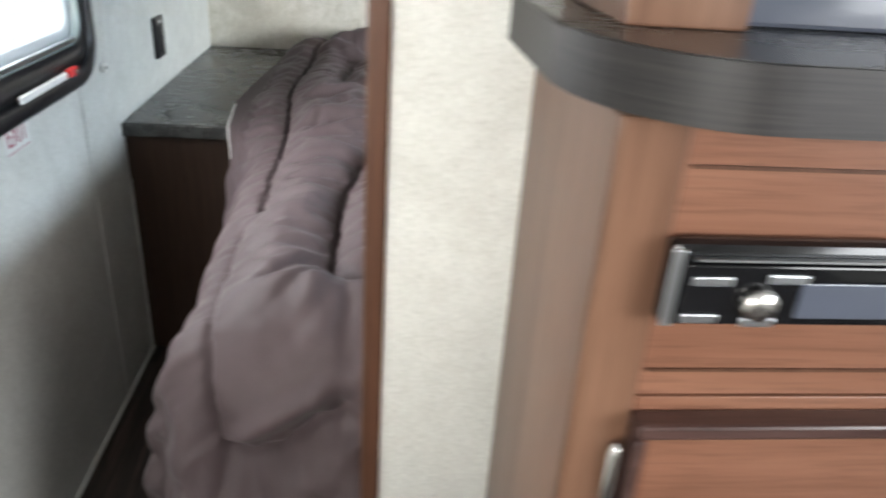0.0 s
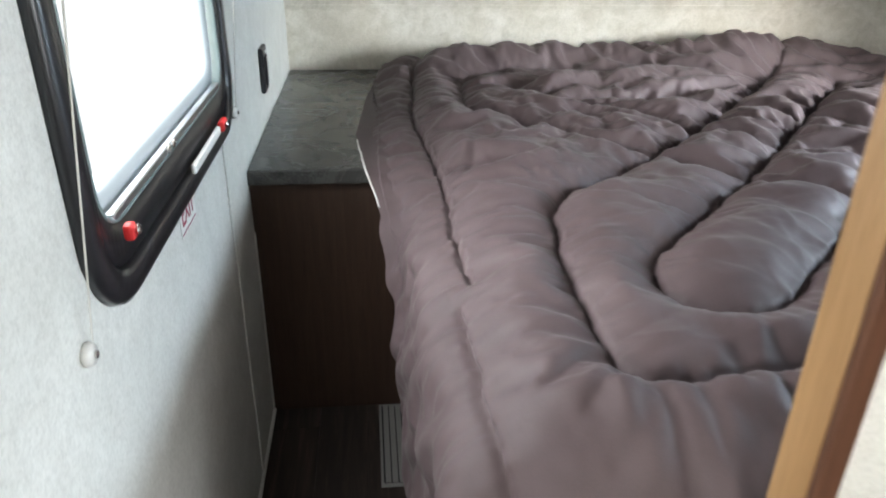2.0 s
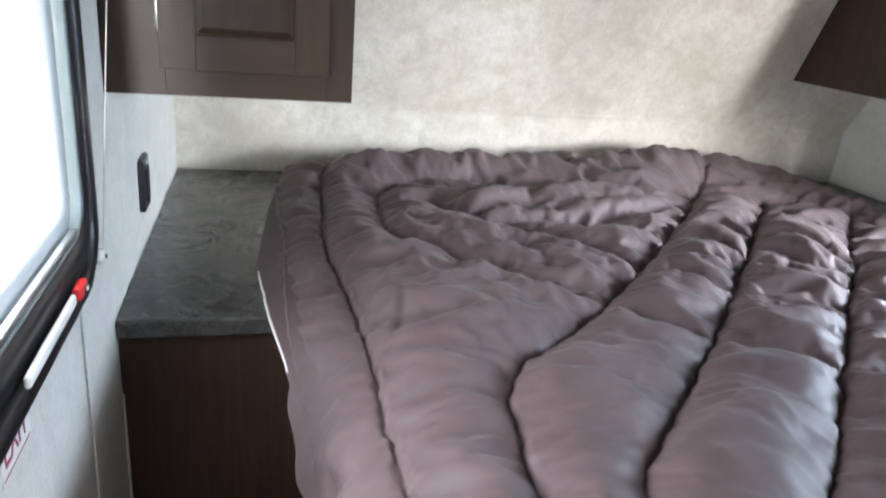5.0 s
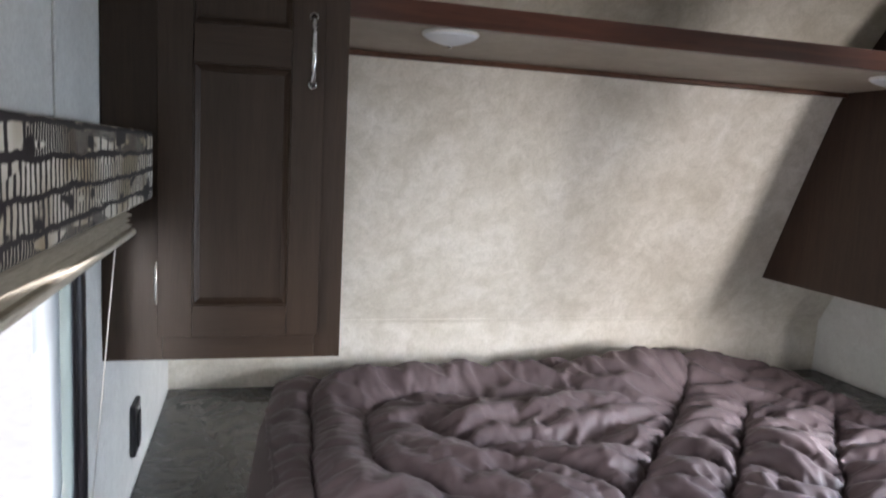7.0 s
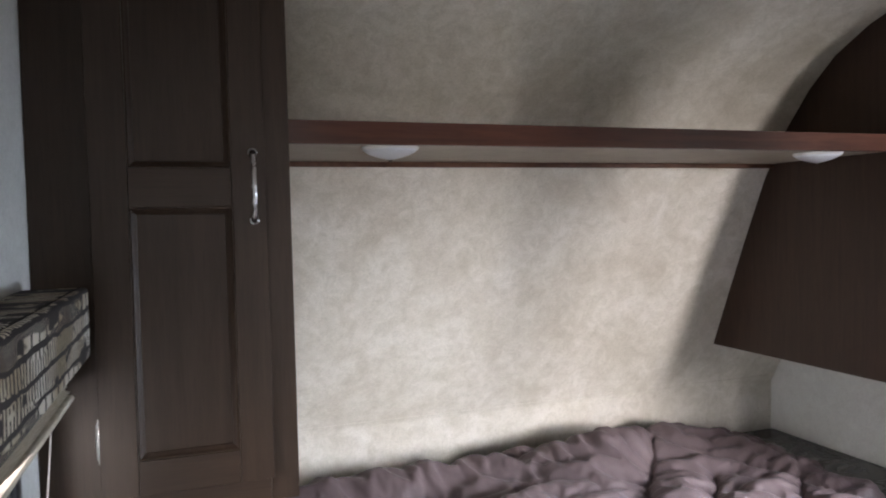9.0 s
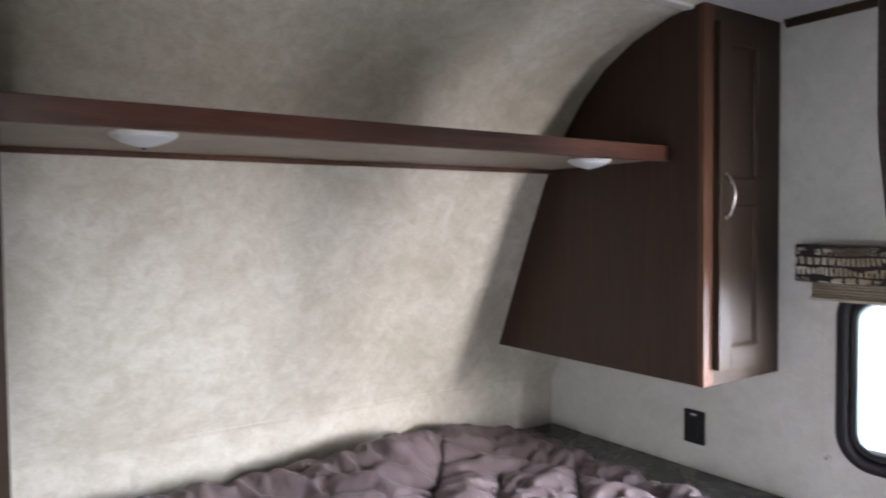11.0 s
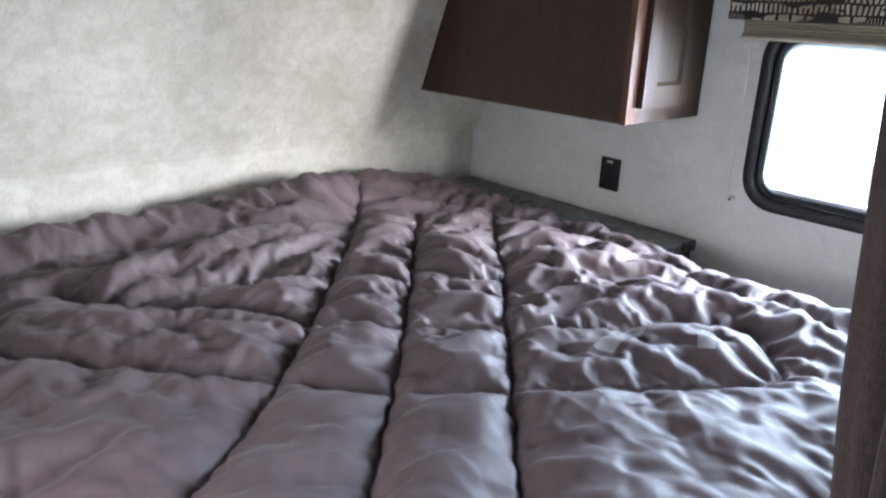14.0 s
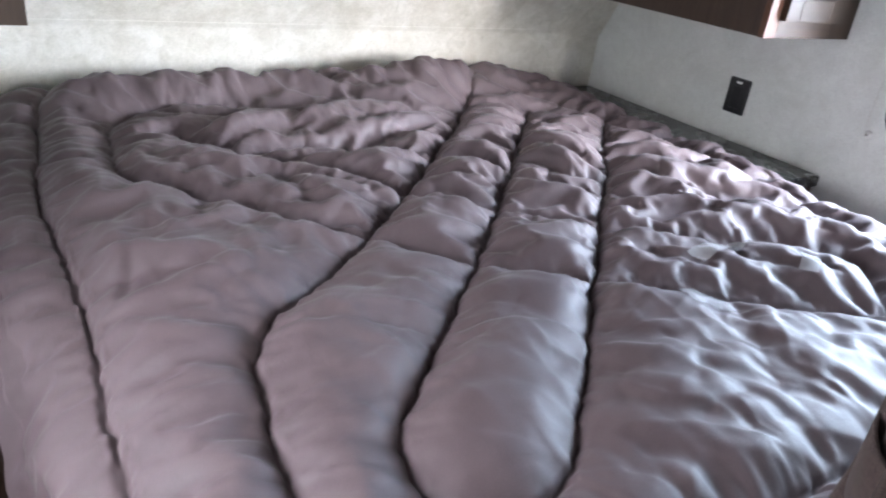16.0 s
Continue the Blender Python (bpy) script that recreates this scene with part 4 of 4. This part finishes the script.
def quilt_mesh():
    step = 0.0042
    us, vs = np.arange(U0, U1, step), np.arange(V0, V1, step)
    u, v = np.meshgrid(us, vs, indexing="ij")
    # the hems run aslant: short over the nightstands, long towards the foot
    hem_l = np.interp(v, (0.6, 0.9, 1.2, 1.6, 1.8, 1.9, 1.97, 2.2, 2.6, 2.95), (-0.74, -0.72, -0.64, -0.36, -0.28, -0.285, -0.295, -0.315, -0.285, -0.23))
    hem_r = np.interp(v, (0.6, 1.5, 1.8, 1.93, 2.0, 2.95), (1.9, 1.84, 1.7, 1.55, 1.535, 1.52))
    u = np.where(u < -0.12, -0.12 + (u + 0.12) * (-0.12 - hem_l) / 0.68, u)
    u = np.where(u > 1.40, 1.40 + (u - 1.40) * (hem_r - 1.40) / (us[-1] - 1.40), u)
    jag = 0.003 * value_noise(u * 18, v * 18, 41) + 0.003 * value_noise(u * 60, v * 60, 42)
    dist, tx, ty, deep = seam_fields(u + jag, v - jag)
    # the settled cover, looked up at each point of the cloth
    shift = settled()
    a = np.clip((u - U0) / (U1 - U0), 0, 1) * (shift.shape[0] - 1)
    b = np.clip((v - V0) / (V1 - V0), 0, 1) * (shift.shape[1] - 1)
    i, j = np.minimum(a.astype(int), shift.shape[0] - 2), np.minimum(b.astype(int), shift.shape[1] - 2)
    f, g = (a - i)[..., None], (b - j)[..., None]
    moved = (shift[i, j] * (1 - f) + shift[i + 1, j] * f) * (1 - g) + (shift[i, j + 1] * (1 - f) + shift[i + 1, j + 1] * f) * g
    crumple, side = loosely(u, v)
    relief = moved[..., 2] + (0.0045 + 0.003 * crumple) * (1 - side) * pulled(u, v, step, 31, 2000, 0.58) - deep * 0.009 * np.exp(-(dist / 0.005) ** 2)
    u, v = u + moved[..., 0], v + moved[..., 1]

    def folds(turn, long, across_n, seed, wob):
        """Ridged folds, stretched along one direction of the cloth."""
        c, s = math.cos(radians(turn)), math.sin(radians(turn))
        p, q = u * c + v * s, -u * s + v * c
        n = value_noise(p * long + 7, q * across_n + wob * value_noise(p * long * 1.6, q * long * 1.6, seed + 50), seed)
        mask = 0.5 + 0.5 * value_noise(u * 4.5 + seed, v * 4.5, seed + 90)
        return (2.4 * np.sqrt(n * n + 0.0025) - 0.75) * np.clip(mask * 1.6 - 0.2, 0, 1)
    # long soft ridges where the cloth lies smooth
    smooth = (1 - crumple) * np.clip(dist / 0.06, 0, 1) * np.clip((u + 0.13) / 0.05, 0, 1)
    relief = relief + smooth * (0.0065 * folds(58, 2.6, 9, 64, 1.2) + 0.0065 * folds(-22, 2.6, 10, 61, 1.2) + 0.004 * folds(18, 3.0, 19, 66, 1.0))
    hang_folds = 1.3 * np.clip((1.18 - v) / 0.14, 0, 1) * np.clip((u + 0.25) / 0.2, 0, 1)
    relief = relief + 0.008 * hang_folds * (folds(38, 2.2, 9, 71, 1.0) + 0.5 * folds(52, 3, 17, 72, 1.0))
    # long drag folds fanning down the foot end from the partition's post
    for (ua, va), (ub, vb), high, wide in (((0.44, 1.08), (0.0, 0.97), 0.022, 0.020), ((0.42, 1.02), (-0.02, 0.86), 0.034, 0.024), ((0.40, 0.95), (0.10, 0.74), 0.034, 0.022), ((0.06, 1.0), (-0.2, 0.88), 0.020, 0.020), ((0.34, 0.86), (0.0, 0.70), 0.03, 0.02)):
        lx, ly = ub - ua, vb - va
        long = math.hypot(lx, ly)
        s = ((u - ua) * lx + (v - va) * ly) / long ** 2
        d = (-(u - ua) * ly + (v - va) * lx) / long + 0.05 * (s - 0.5) ** 2 + 0.012 * value_noise(u * 9, v * 9, 77)
        relief = relief + high * np.exp(-(d / np.where(d > 0, wide, wide * 0.45)) ** 2) * np.clip(s * 4, 0, 1) * np.clip((1 - s) * 2.5, 0, 1)
    # one long soft roll from the middle towards the far right corner
    t_roll = np.clip(((u - 0.25) * 0.80 + (v - 2.47) * 0.30) / 0.73, 0, 1)
    d_roll = np.hypot(u - 0.25 - 0.80 * t_roll, v - 2.47 - 0.30 * t_roll)
    relief = relief + 0.020 * np.exp(-(d_roll / 0.055) ** 2)
    # broad lie of the quilt over the bed
    lie = 0.008 * value_noise(u * 2.2 + 4, v * 2.2, 12)
    back = 0.06 * np.exp(-((v - 2.80) / 0.10) ** 2) * np.clip((1.5 - u) / 0.25, 0, 1) * (1 + 0.3 * value_noise(u * 5, v * 3, 31)) + 0.011 * np.exp(-((v - 2.80) / 0.11) ** 2) * np.abs(value_noise(u * 17 + 1.5 * value_noise(u * 6, v * 6, 33), v * 5, 32))
    back = back - 0.05 * np.clip((v - 2.86) / 0.075, 0, 1) ** 2
    back = back * np.clip((u - np.interp(v, (2.3, 2.6, 2.95), (-0.32, -0.29, -0.23))) / 0.2, 0, 1)
    left_sag = -0.028 * np.exp(-((u + 0.2) / 0.12) ** 2) * np.clip((2.2 - v) / 0.5, 0, 1)
    top = 0.676 + relief + lie + back + left_sag
    # the cloth bends down past the bed's edges
    lay = np.clip((v - 1.54) / 0.42, 0, 1)                  # rests on the nightstands at the far end
    lay = lay * lay * (3 - 2 * lay)
    ex0 = -0.125 - 0.02 * value_noise(v * 3, v * 0 + 2.5, 14)
    du, dr, dv = np.maximum(0, ex0 - u), np.maximum(0, u - 1.44), np.maximum(0, 1.10 - v)
    r = np.sqrt(du ** 2 + dv ** 2)
    rr_ = np.sqrt(dr ** 2 + dv ** 2)
    hang = np.where(dr > 0, rr_, r)
    ang = np.arctan2(dv, np.maximum(np.where(dr > 0, dr, du), 1e-6))
    bend = 0.055 + 0.05 * dv / (hang + 1e-6)
    # quarter-circle roll, then a straight fall with folds
    arc = np.clip(hang / bend, 0, math.pi / 2)
    out = bend * np.sin(arc)
    drop = bend * (1 - np.cos(arc)) + np.maximum(0, hang - bend * math.pi / 2)
    fall = np.clip((hang - 0.1) / 0.35, 0, 1)
    fold = 0.034 * fall * np.sin(ang * 7.0 + 1.5 * value_noise(u * 3, v * 3, 15)) + 0.03 * fall * value_noise(v * 5.5 + u * 1.0, u * 1.5 + 9, 16) + 0.03 * fall
    out = out + fold
    sx = np.where(dr > 0, 1.0, -1.0)
    du_or = np.where(dr > 0, dr, du)
    cx = np.where(hang > 1e-6, du_or / np.maximum(hang, 1e-6), 0)
    cy = np.where(hang > 1e-6, dv / np.maximum(hang, 1e-6), 0)
    x = np.where(dr > 0, np.minimum(u, 1.44), np.maximum(u, ex0)) + sx * out * cx
    y = np.maximum(v, 1.10) - out * cy
    z = top - drop
    # relief turns outwards on the hanging part
    turn = np.sin(arc)
    x = x + sx * relief * cx * turn
    y = y - relief * cy * turn
    z = z - relief * turn
    # over the nightstand tops the quilt only laps a little way on
    lap_x = u
    over = np.maximum(0, np.maximum(ex0 - lap_x, lap_x - 1.44))
    lap_z = np.maximum(0.6525 + 0.3 * relief * (over < 0.13), top - 0.03 * (over / 0.1) ** 2) - 0.25 * over * np.clip((1.97 - v) / 0.3, 0, 1)
    x, y, z = x + (lap_x - x) * lay, y + (v - y) * lay, z + (lap_z - z) * lay
    y = np.maximum(y, PY1 + 0.02)
    z = np.maximum(z, 0.012 + 0.006 * np.abs(value_noise(u * 12, v * 12, 18)))
    nu, nv = u.shape
    idx = np.arange(nu * nv).reshape(nu, nv)
    quads = np.stack((idx[:-1, :-1], idx[1:, :-1], idx[1:, 1:], idx[:-1, 1:]), -1).reshape(-1, 4)
    me = bpy.data.meshes.new("quilt")
    me.from_pydata(np.stack((x, y, z), -1).reshape(-1, 3).tolist(), [], quads.tolist())
    me.materials.append(M_QUILT)
    me.shade_smooth()
    return me, np.stack((x, y, z), -1)


quilt = thing("quilt", "rumpled taupe quilt with dark stitched channels, hanging over the bed", "quilt", (0.63, 1.9, 0.63))
cover_mesh, cloth_points = quilt_mesh()
cover = new("cover", cover_mesh)
cover.parent = quilt
cover.location = -Vector(quilt.location)
# white lining rolled out along part of the hem
bm = bmesh.new()
rows = []
hem = [Vector(p) for p in cloth_points[0] if 1.82 < p[1] < 2.16][::5]
for i, p in enumerate(hem):
    t = i / (len(hem) - 1)
    wide = 0.0004 + 0.0016 * math.sin(math.pi * t) ** 0.7
    rows.append([bm.verts.new(p + Vector(d)) for d in ((0.003, 0, -0.003), (-wide * 0.7, 0, -wide * 0.5), (-wide, 0, 0.002), (-wide * 0.5, 0, 0.004), (0.003, 0, 0.001))])
for a, b_ in zip(rows, rows[1:]):
    for i in range(5):
        bm.faces.new((a[i], a[(i + 1) % 5], b_[(i + 1) % 5], b_[i]))
part("lining_edge", bm, M_LINING, quilt, "white lining showing at the edge", True)


def tape(u0, v0, u1, v1, half):
    """A strip of clear packing tape lying on the quilt from one cloth point to another."""
    flat = cloth_points.reshape(-1, 3)
    bm = bmesh.new()
    rows = []
    du, dv = u1 - u0, v1 - v0
    ll = math.hypot(du, dv)
    for t in np.linspace(0, 1, 14):
        row = []
        for s in np.linspace(-1, 1, 6):
            x, y = u0 + du * t - dv / ll * half * s, v0 + dv * t + du / ll * half * s
            near = np.hypot(flat[:, 0] - x, flat[:, 1] - y)
            row.append(bm.verts.new((x, y, float(flat[near < 0.012, 2].max()) + 0.001)))
        rows.append(row)
    for a, c in zip(rows, rows[1:]):
        for i in range(5):
            bm.faces.new((a[i], a[i + 1], c[i + 1], c[i]))
    return single("clear_tape_strip", bm, M_TAPE, "strip of clear packing tape stuck on the quilt", "tape", group="tape strips", smooth=True)


tape(0.98, 1.47, 1.06, 1.52, 0.016)
tape(0.70, 1.50, 0.78, 1.47, 0.026)
tape(0.84, 1.60, 0.98, 1.62, 0.02)

# ------------------------------------------------------------------ tied-back curtain on the bed side of the partition
curtain = thing("tied_curtain", "brown woven privacy curtain gathered and tied back", "curtain", (0.13, 0.97, 0.5))
TIE = 1.02
loops = []
for z in np.linspace(0.80, CEIL - 0.03, 64):
    near = math.exp(-((z - TIE) / 0.07) ** 2)
    above = np.clip((z - TIE) / 0.25, 0, 1)
    wide = 0.088 - 0.010 * near + 0.012 * np.clip((TIE - z) / 0.2, 0, 1)
    deep = 0.043 + 0.034 * np.clip((z - 1.1) / 0.42, 0, 1) - 0.004 * near - 0.038 * np.clip((0.95 - z) / 0.17, 0, 1)
    ring = []
    for j in range(96):
        a = 2 * math.pi * j / 96
        pleat = 1 + (0.13 - 0.08 * near) * math.sin(9 * a + 0.8 * math.sin(z * 3)) + 0.05 * math.sin(17 * a + z * 2)
        ring.append((PX + 0.17 + wide * pleat * math.cos(a), PY1 + 0.034 + 0.2 * deep + deep * pleat * math.sin(a), z))
    loops.append([(x, max(y, PY1 + 0.005), z) for x, y, z in ring])
part("cloth", loft(loops, False), M_CURTAIN, curtain, "", True)
band = []
for z in (TIE - 0.022, TIE - 0.02, TIE + 0.02, TIE + 0.022):
    grow = 1.0 if abs(z - TIE) > 0.021 else 1.03
    band.append([(PX + 0.17 + 0.081 * grow * math.cos(2 * math.pi * j / 64), max(PY1 + 0.005, PY1 + 0.043 + 0.0415 * grow * math.sin(2 * math.pi * j / 64)), z + 0.25 * 0.084 * math.cos(2 * math.pi * j / 64)) for j in range(64)])
part("tie_band", loft(band, True), M_CURTAIN, curtain, "matching cloth tie band", True)
rail = thing("curtain_rail", "white ceiling curtain rail along the partition", "curtain rail", (0.4, 0.965, CEIL))
part("channel", box(XL + 0.01, 0.955, CEIL - 0.028, 0.3, 0.975, CEIL - 0.0005, 0.002), M_WHITE, rail)

# ------------------------------------------------------------------ living side: cabinet, counter, stereo
CX, CY = 0.205, 0.628
liv = thing("entertainment_cabinet", "brown wood entertainment cabinet against the partition", "cabinet", (0.6, CY, 0))
part("side_panel", box(CX, CY + 0.002, 0.0, CX + 0.016, PY0 - 0.001, 1.064, 0.002), M_LIVZ, liv)
part("body", box(CX + 0.017, CY + 0.02, 0.0, 1.1, PY0 - 0.001, 1.064), M_LIVZ, liv)
part("stile", box(CX + 0.0005, CY, 0.0, CX + 0.046, CY + 0.019, 1.064, 0.003), M_LIVZ, liv)
part("drawer_face", box(CX + 0.0465, CY + 0.003, 0.862, 1.1, CY + 0.019, 1.064, 0.001), M_LIV, liv)
for z in (0.884, 1.034):
    part("groove_bead", box(CX + 0.05, CY + 0.001, z - 0.0012, 1.1, CY + 0.0032, z + 0.0012), M_JAMB, liv)
part("rail", box(CX + 0.0465, CY + 0.001, 0.0, 1.1, CY + 0.019, 0.861, 0.001), M_LIV, liv)
ldoor = part("door", box(CX + 0.052, CY - 0.016, 0.3, 0.62, CY + 0.0005, 0.842, 0.004), M_LIV, liv)
part("edge_moulding", box(CX + 0.044, CY - 0.02, 0.838, 0.63, CY + 0.0008, 0.851, 0.003), M_DARKEDGE, ldoor, "dark rounded door edge")
part("edge_moulding", box(CX + 0.044, CY - 0.02, 0.3, CX + 0.0525, CY + 0.0008, 0.8375, 0.003), M_DARKEDGE, ldoor)
part("hinge", lathe([(0.0015, -0.036), (0.004, -0.033), (0.006, -0.026), (0.006, 0.026), (0.004, 0.033), (0.0015, 0.036)], (CX + 0.036, CY - 0.006, 0.79), "z", 12), M_NICKEL, ldoor, "nickel wrap hinge", True)

top = thing("curved_countertop", "dark laminate countertop with rounded corner and black edge", "countertop", (0.6, CY, 1.066))
arc = [(0.178, PY0 - 0.0006), (0.178, 0.80)] + [(0.178 + 0.11 * (1 - math.cos(a)), 0.715 - 0.125 * math.sin(a) + 0.0) for a in np.linspace(0, math.pi / 2, 14)] + [(1.1, 0.585), (1.1, PY0 - 0.0006)]
part("edge_band", prism(arc, 1.0655, 1.1035, "z", 0.002), M_LAMEDGE, top, "black streaked laminate edge")
part("top_sheet", prism([(0.64 + (x - 0.64) * 0.992, 0.73 + (y - 0.73) * 0.985) for x, y in arc], 1.1037, 1.1043, "z"), M_STONE, top, "dark stone-look laminate top")
post = thing("counter_post", "brown wood upright standing on the countertop", "cabinet post", (0.25, 0.72, 1.105))
part("front", box(0.222, 0.70, 1.1045, 0.306, 0.718, CEIL - 0.001, 0.002), M_LIVZ, post)
part("side", box(0.222, 0.7185, 1.1045, 0.238, PY0 - 0.001, CEIL - 0.001, 0.002), M_LIVZ, post)
screen = thing("television", "dark flat television panel above the countertop", "television", (0.6, 0.74, 1.1045))
part("panel", box(0.309, 0.722, 1.1045, 1.0, 0.755, 1.62, 0.004), M_SCREEN, screen)

radio = thing("car_stereo", "gloss black car stereo set into the cabinet face", "stereo", (0.335, CY, 0.93))
part("bezel", box(0.248, CY - 0.014, 0.929, 0.440, CY + 0.0025, 0.99, 0.006), M_BLACKGLOSS, radio)
part("faceplate", box(0.2565, CY - 0.0185, 0.934, 0.432, CY - 0.0145, 0.977, 0.0015), M_BLACKGLOSS, radio)
part("bezel_end", box(0.2475, CY - 0.0165, 0.931, 0.2555, CY - 0.0145, 0.986, 0.001), M_ALU, radio, "grey bezel end")
part("display", box(0.335, CY - 0.0205, 0.940, 0.41, CY - 0.0187, 0.966, 0.001), M_SCREEN, radio, "grey display window")
knob = part("volume_knob", lathe([(0.0115, 0.0), (0.0115, -0.005), (0.0105, -0.0075), (0.0, -0.008)], (0.308, CY - 0.0186, 0.951), "y", 28), M_NICKEL, radio, "silver volume knob", True)
for x, z, w in ((0.262, 0.966, 0.026), (0.312, 0.968, 0.026), (0.259, 0.939, 0.024), (0.300, 0.9365, 0.022)):
    part("button", box(x, CY - 0.0205, z - 0.003, x + w, CY - 0.0187, z + 0.0035, 0.0012), M_ALU, radio, "silver button")
part("slot", box(0.262, CY - 0.0192, 0.9795, 0.43, CY - 0.0146, 0.9812), M_ALU, radio)

# ------------------------------------------------------------------ floor register
vent = thing("floor_register", "grey slatted floor register beside the bed", "floor vent", (-0.18, 1.85, 0.0))
part("frame", box(-0.278, 1.68, 0.0005, -0.09, 1.968, 0.004, 0.001), M_VENT, vent)
# no hole is cut: a black sheet paints the shade under the slats
part("duct_shade_sheet", box(-0.272, 1.69, 0.0041, -0.096, 1.96, 0.0046), M_DUCT_SHADE, vent, "near-black sheet for the shade between the slats")
for i in range(11):
    x = -0.268 + i * 0.0155
    part("slat", box(x, 1.69, 0.0047, x + 0.0125, 1.96, 0.0075, 0.001), M_VENT, vent)

# ------------------------------------------------------------------ ground outside
single("ground", box(-60, -60, -0.72, 60, 60, -0.7), M_GROUND, "pale gravel ground outside", "ground", kind="structure")

# ------------------------------------------------------------------ floor planks
meshes = {}
row, wide = 0, 0.12
x = XL
while x < XR - 0.01:
    w = min(wide, XR - x)
    y = YB - (row % 3) * 0.4
    while y < 2.98:
        y0, y1 = max(y, YB), min(y + 1.2, 2.98)
        if y1 - y0 > 0.05:
            key = (round(w, 3), round(y1 - y0, 3))
            if key not in meshes:
                meshes[key] = mesh_of("plank", box(0.0006, 0.0006, -0.0035, w - 0.0006, y1 - y0 - 0.0006, 0.0, 0.0006, seg=1), M_PLANK)
            p = new("plank", meshes[key])
            p.location = (x, y0, 0)
            p.parent = floor
        y += 1.2
    x += wide
    row += 1
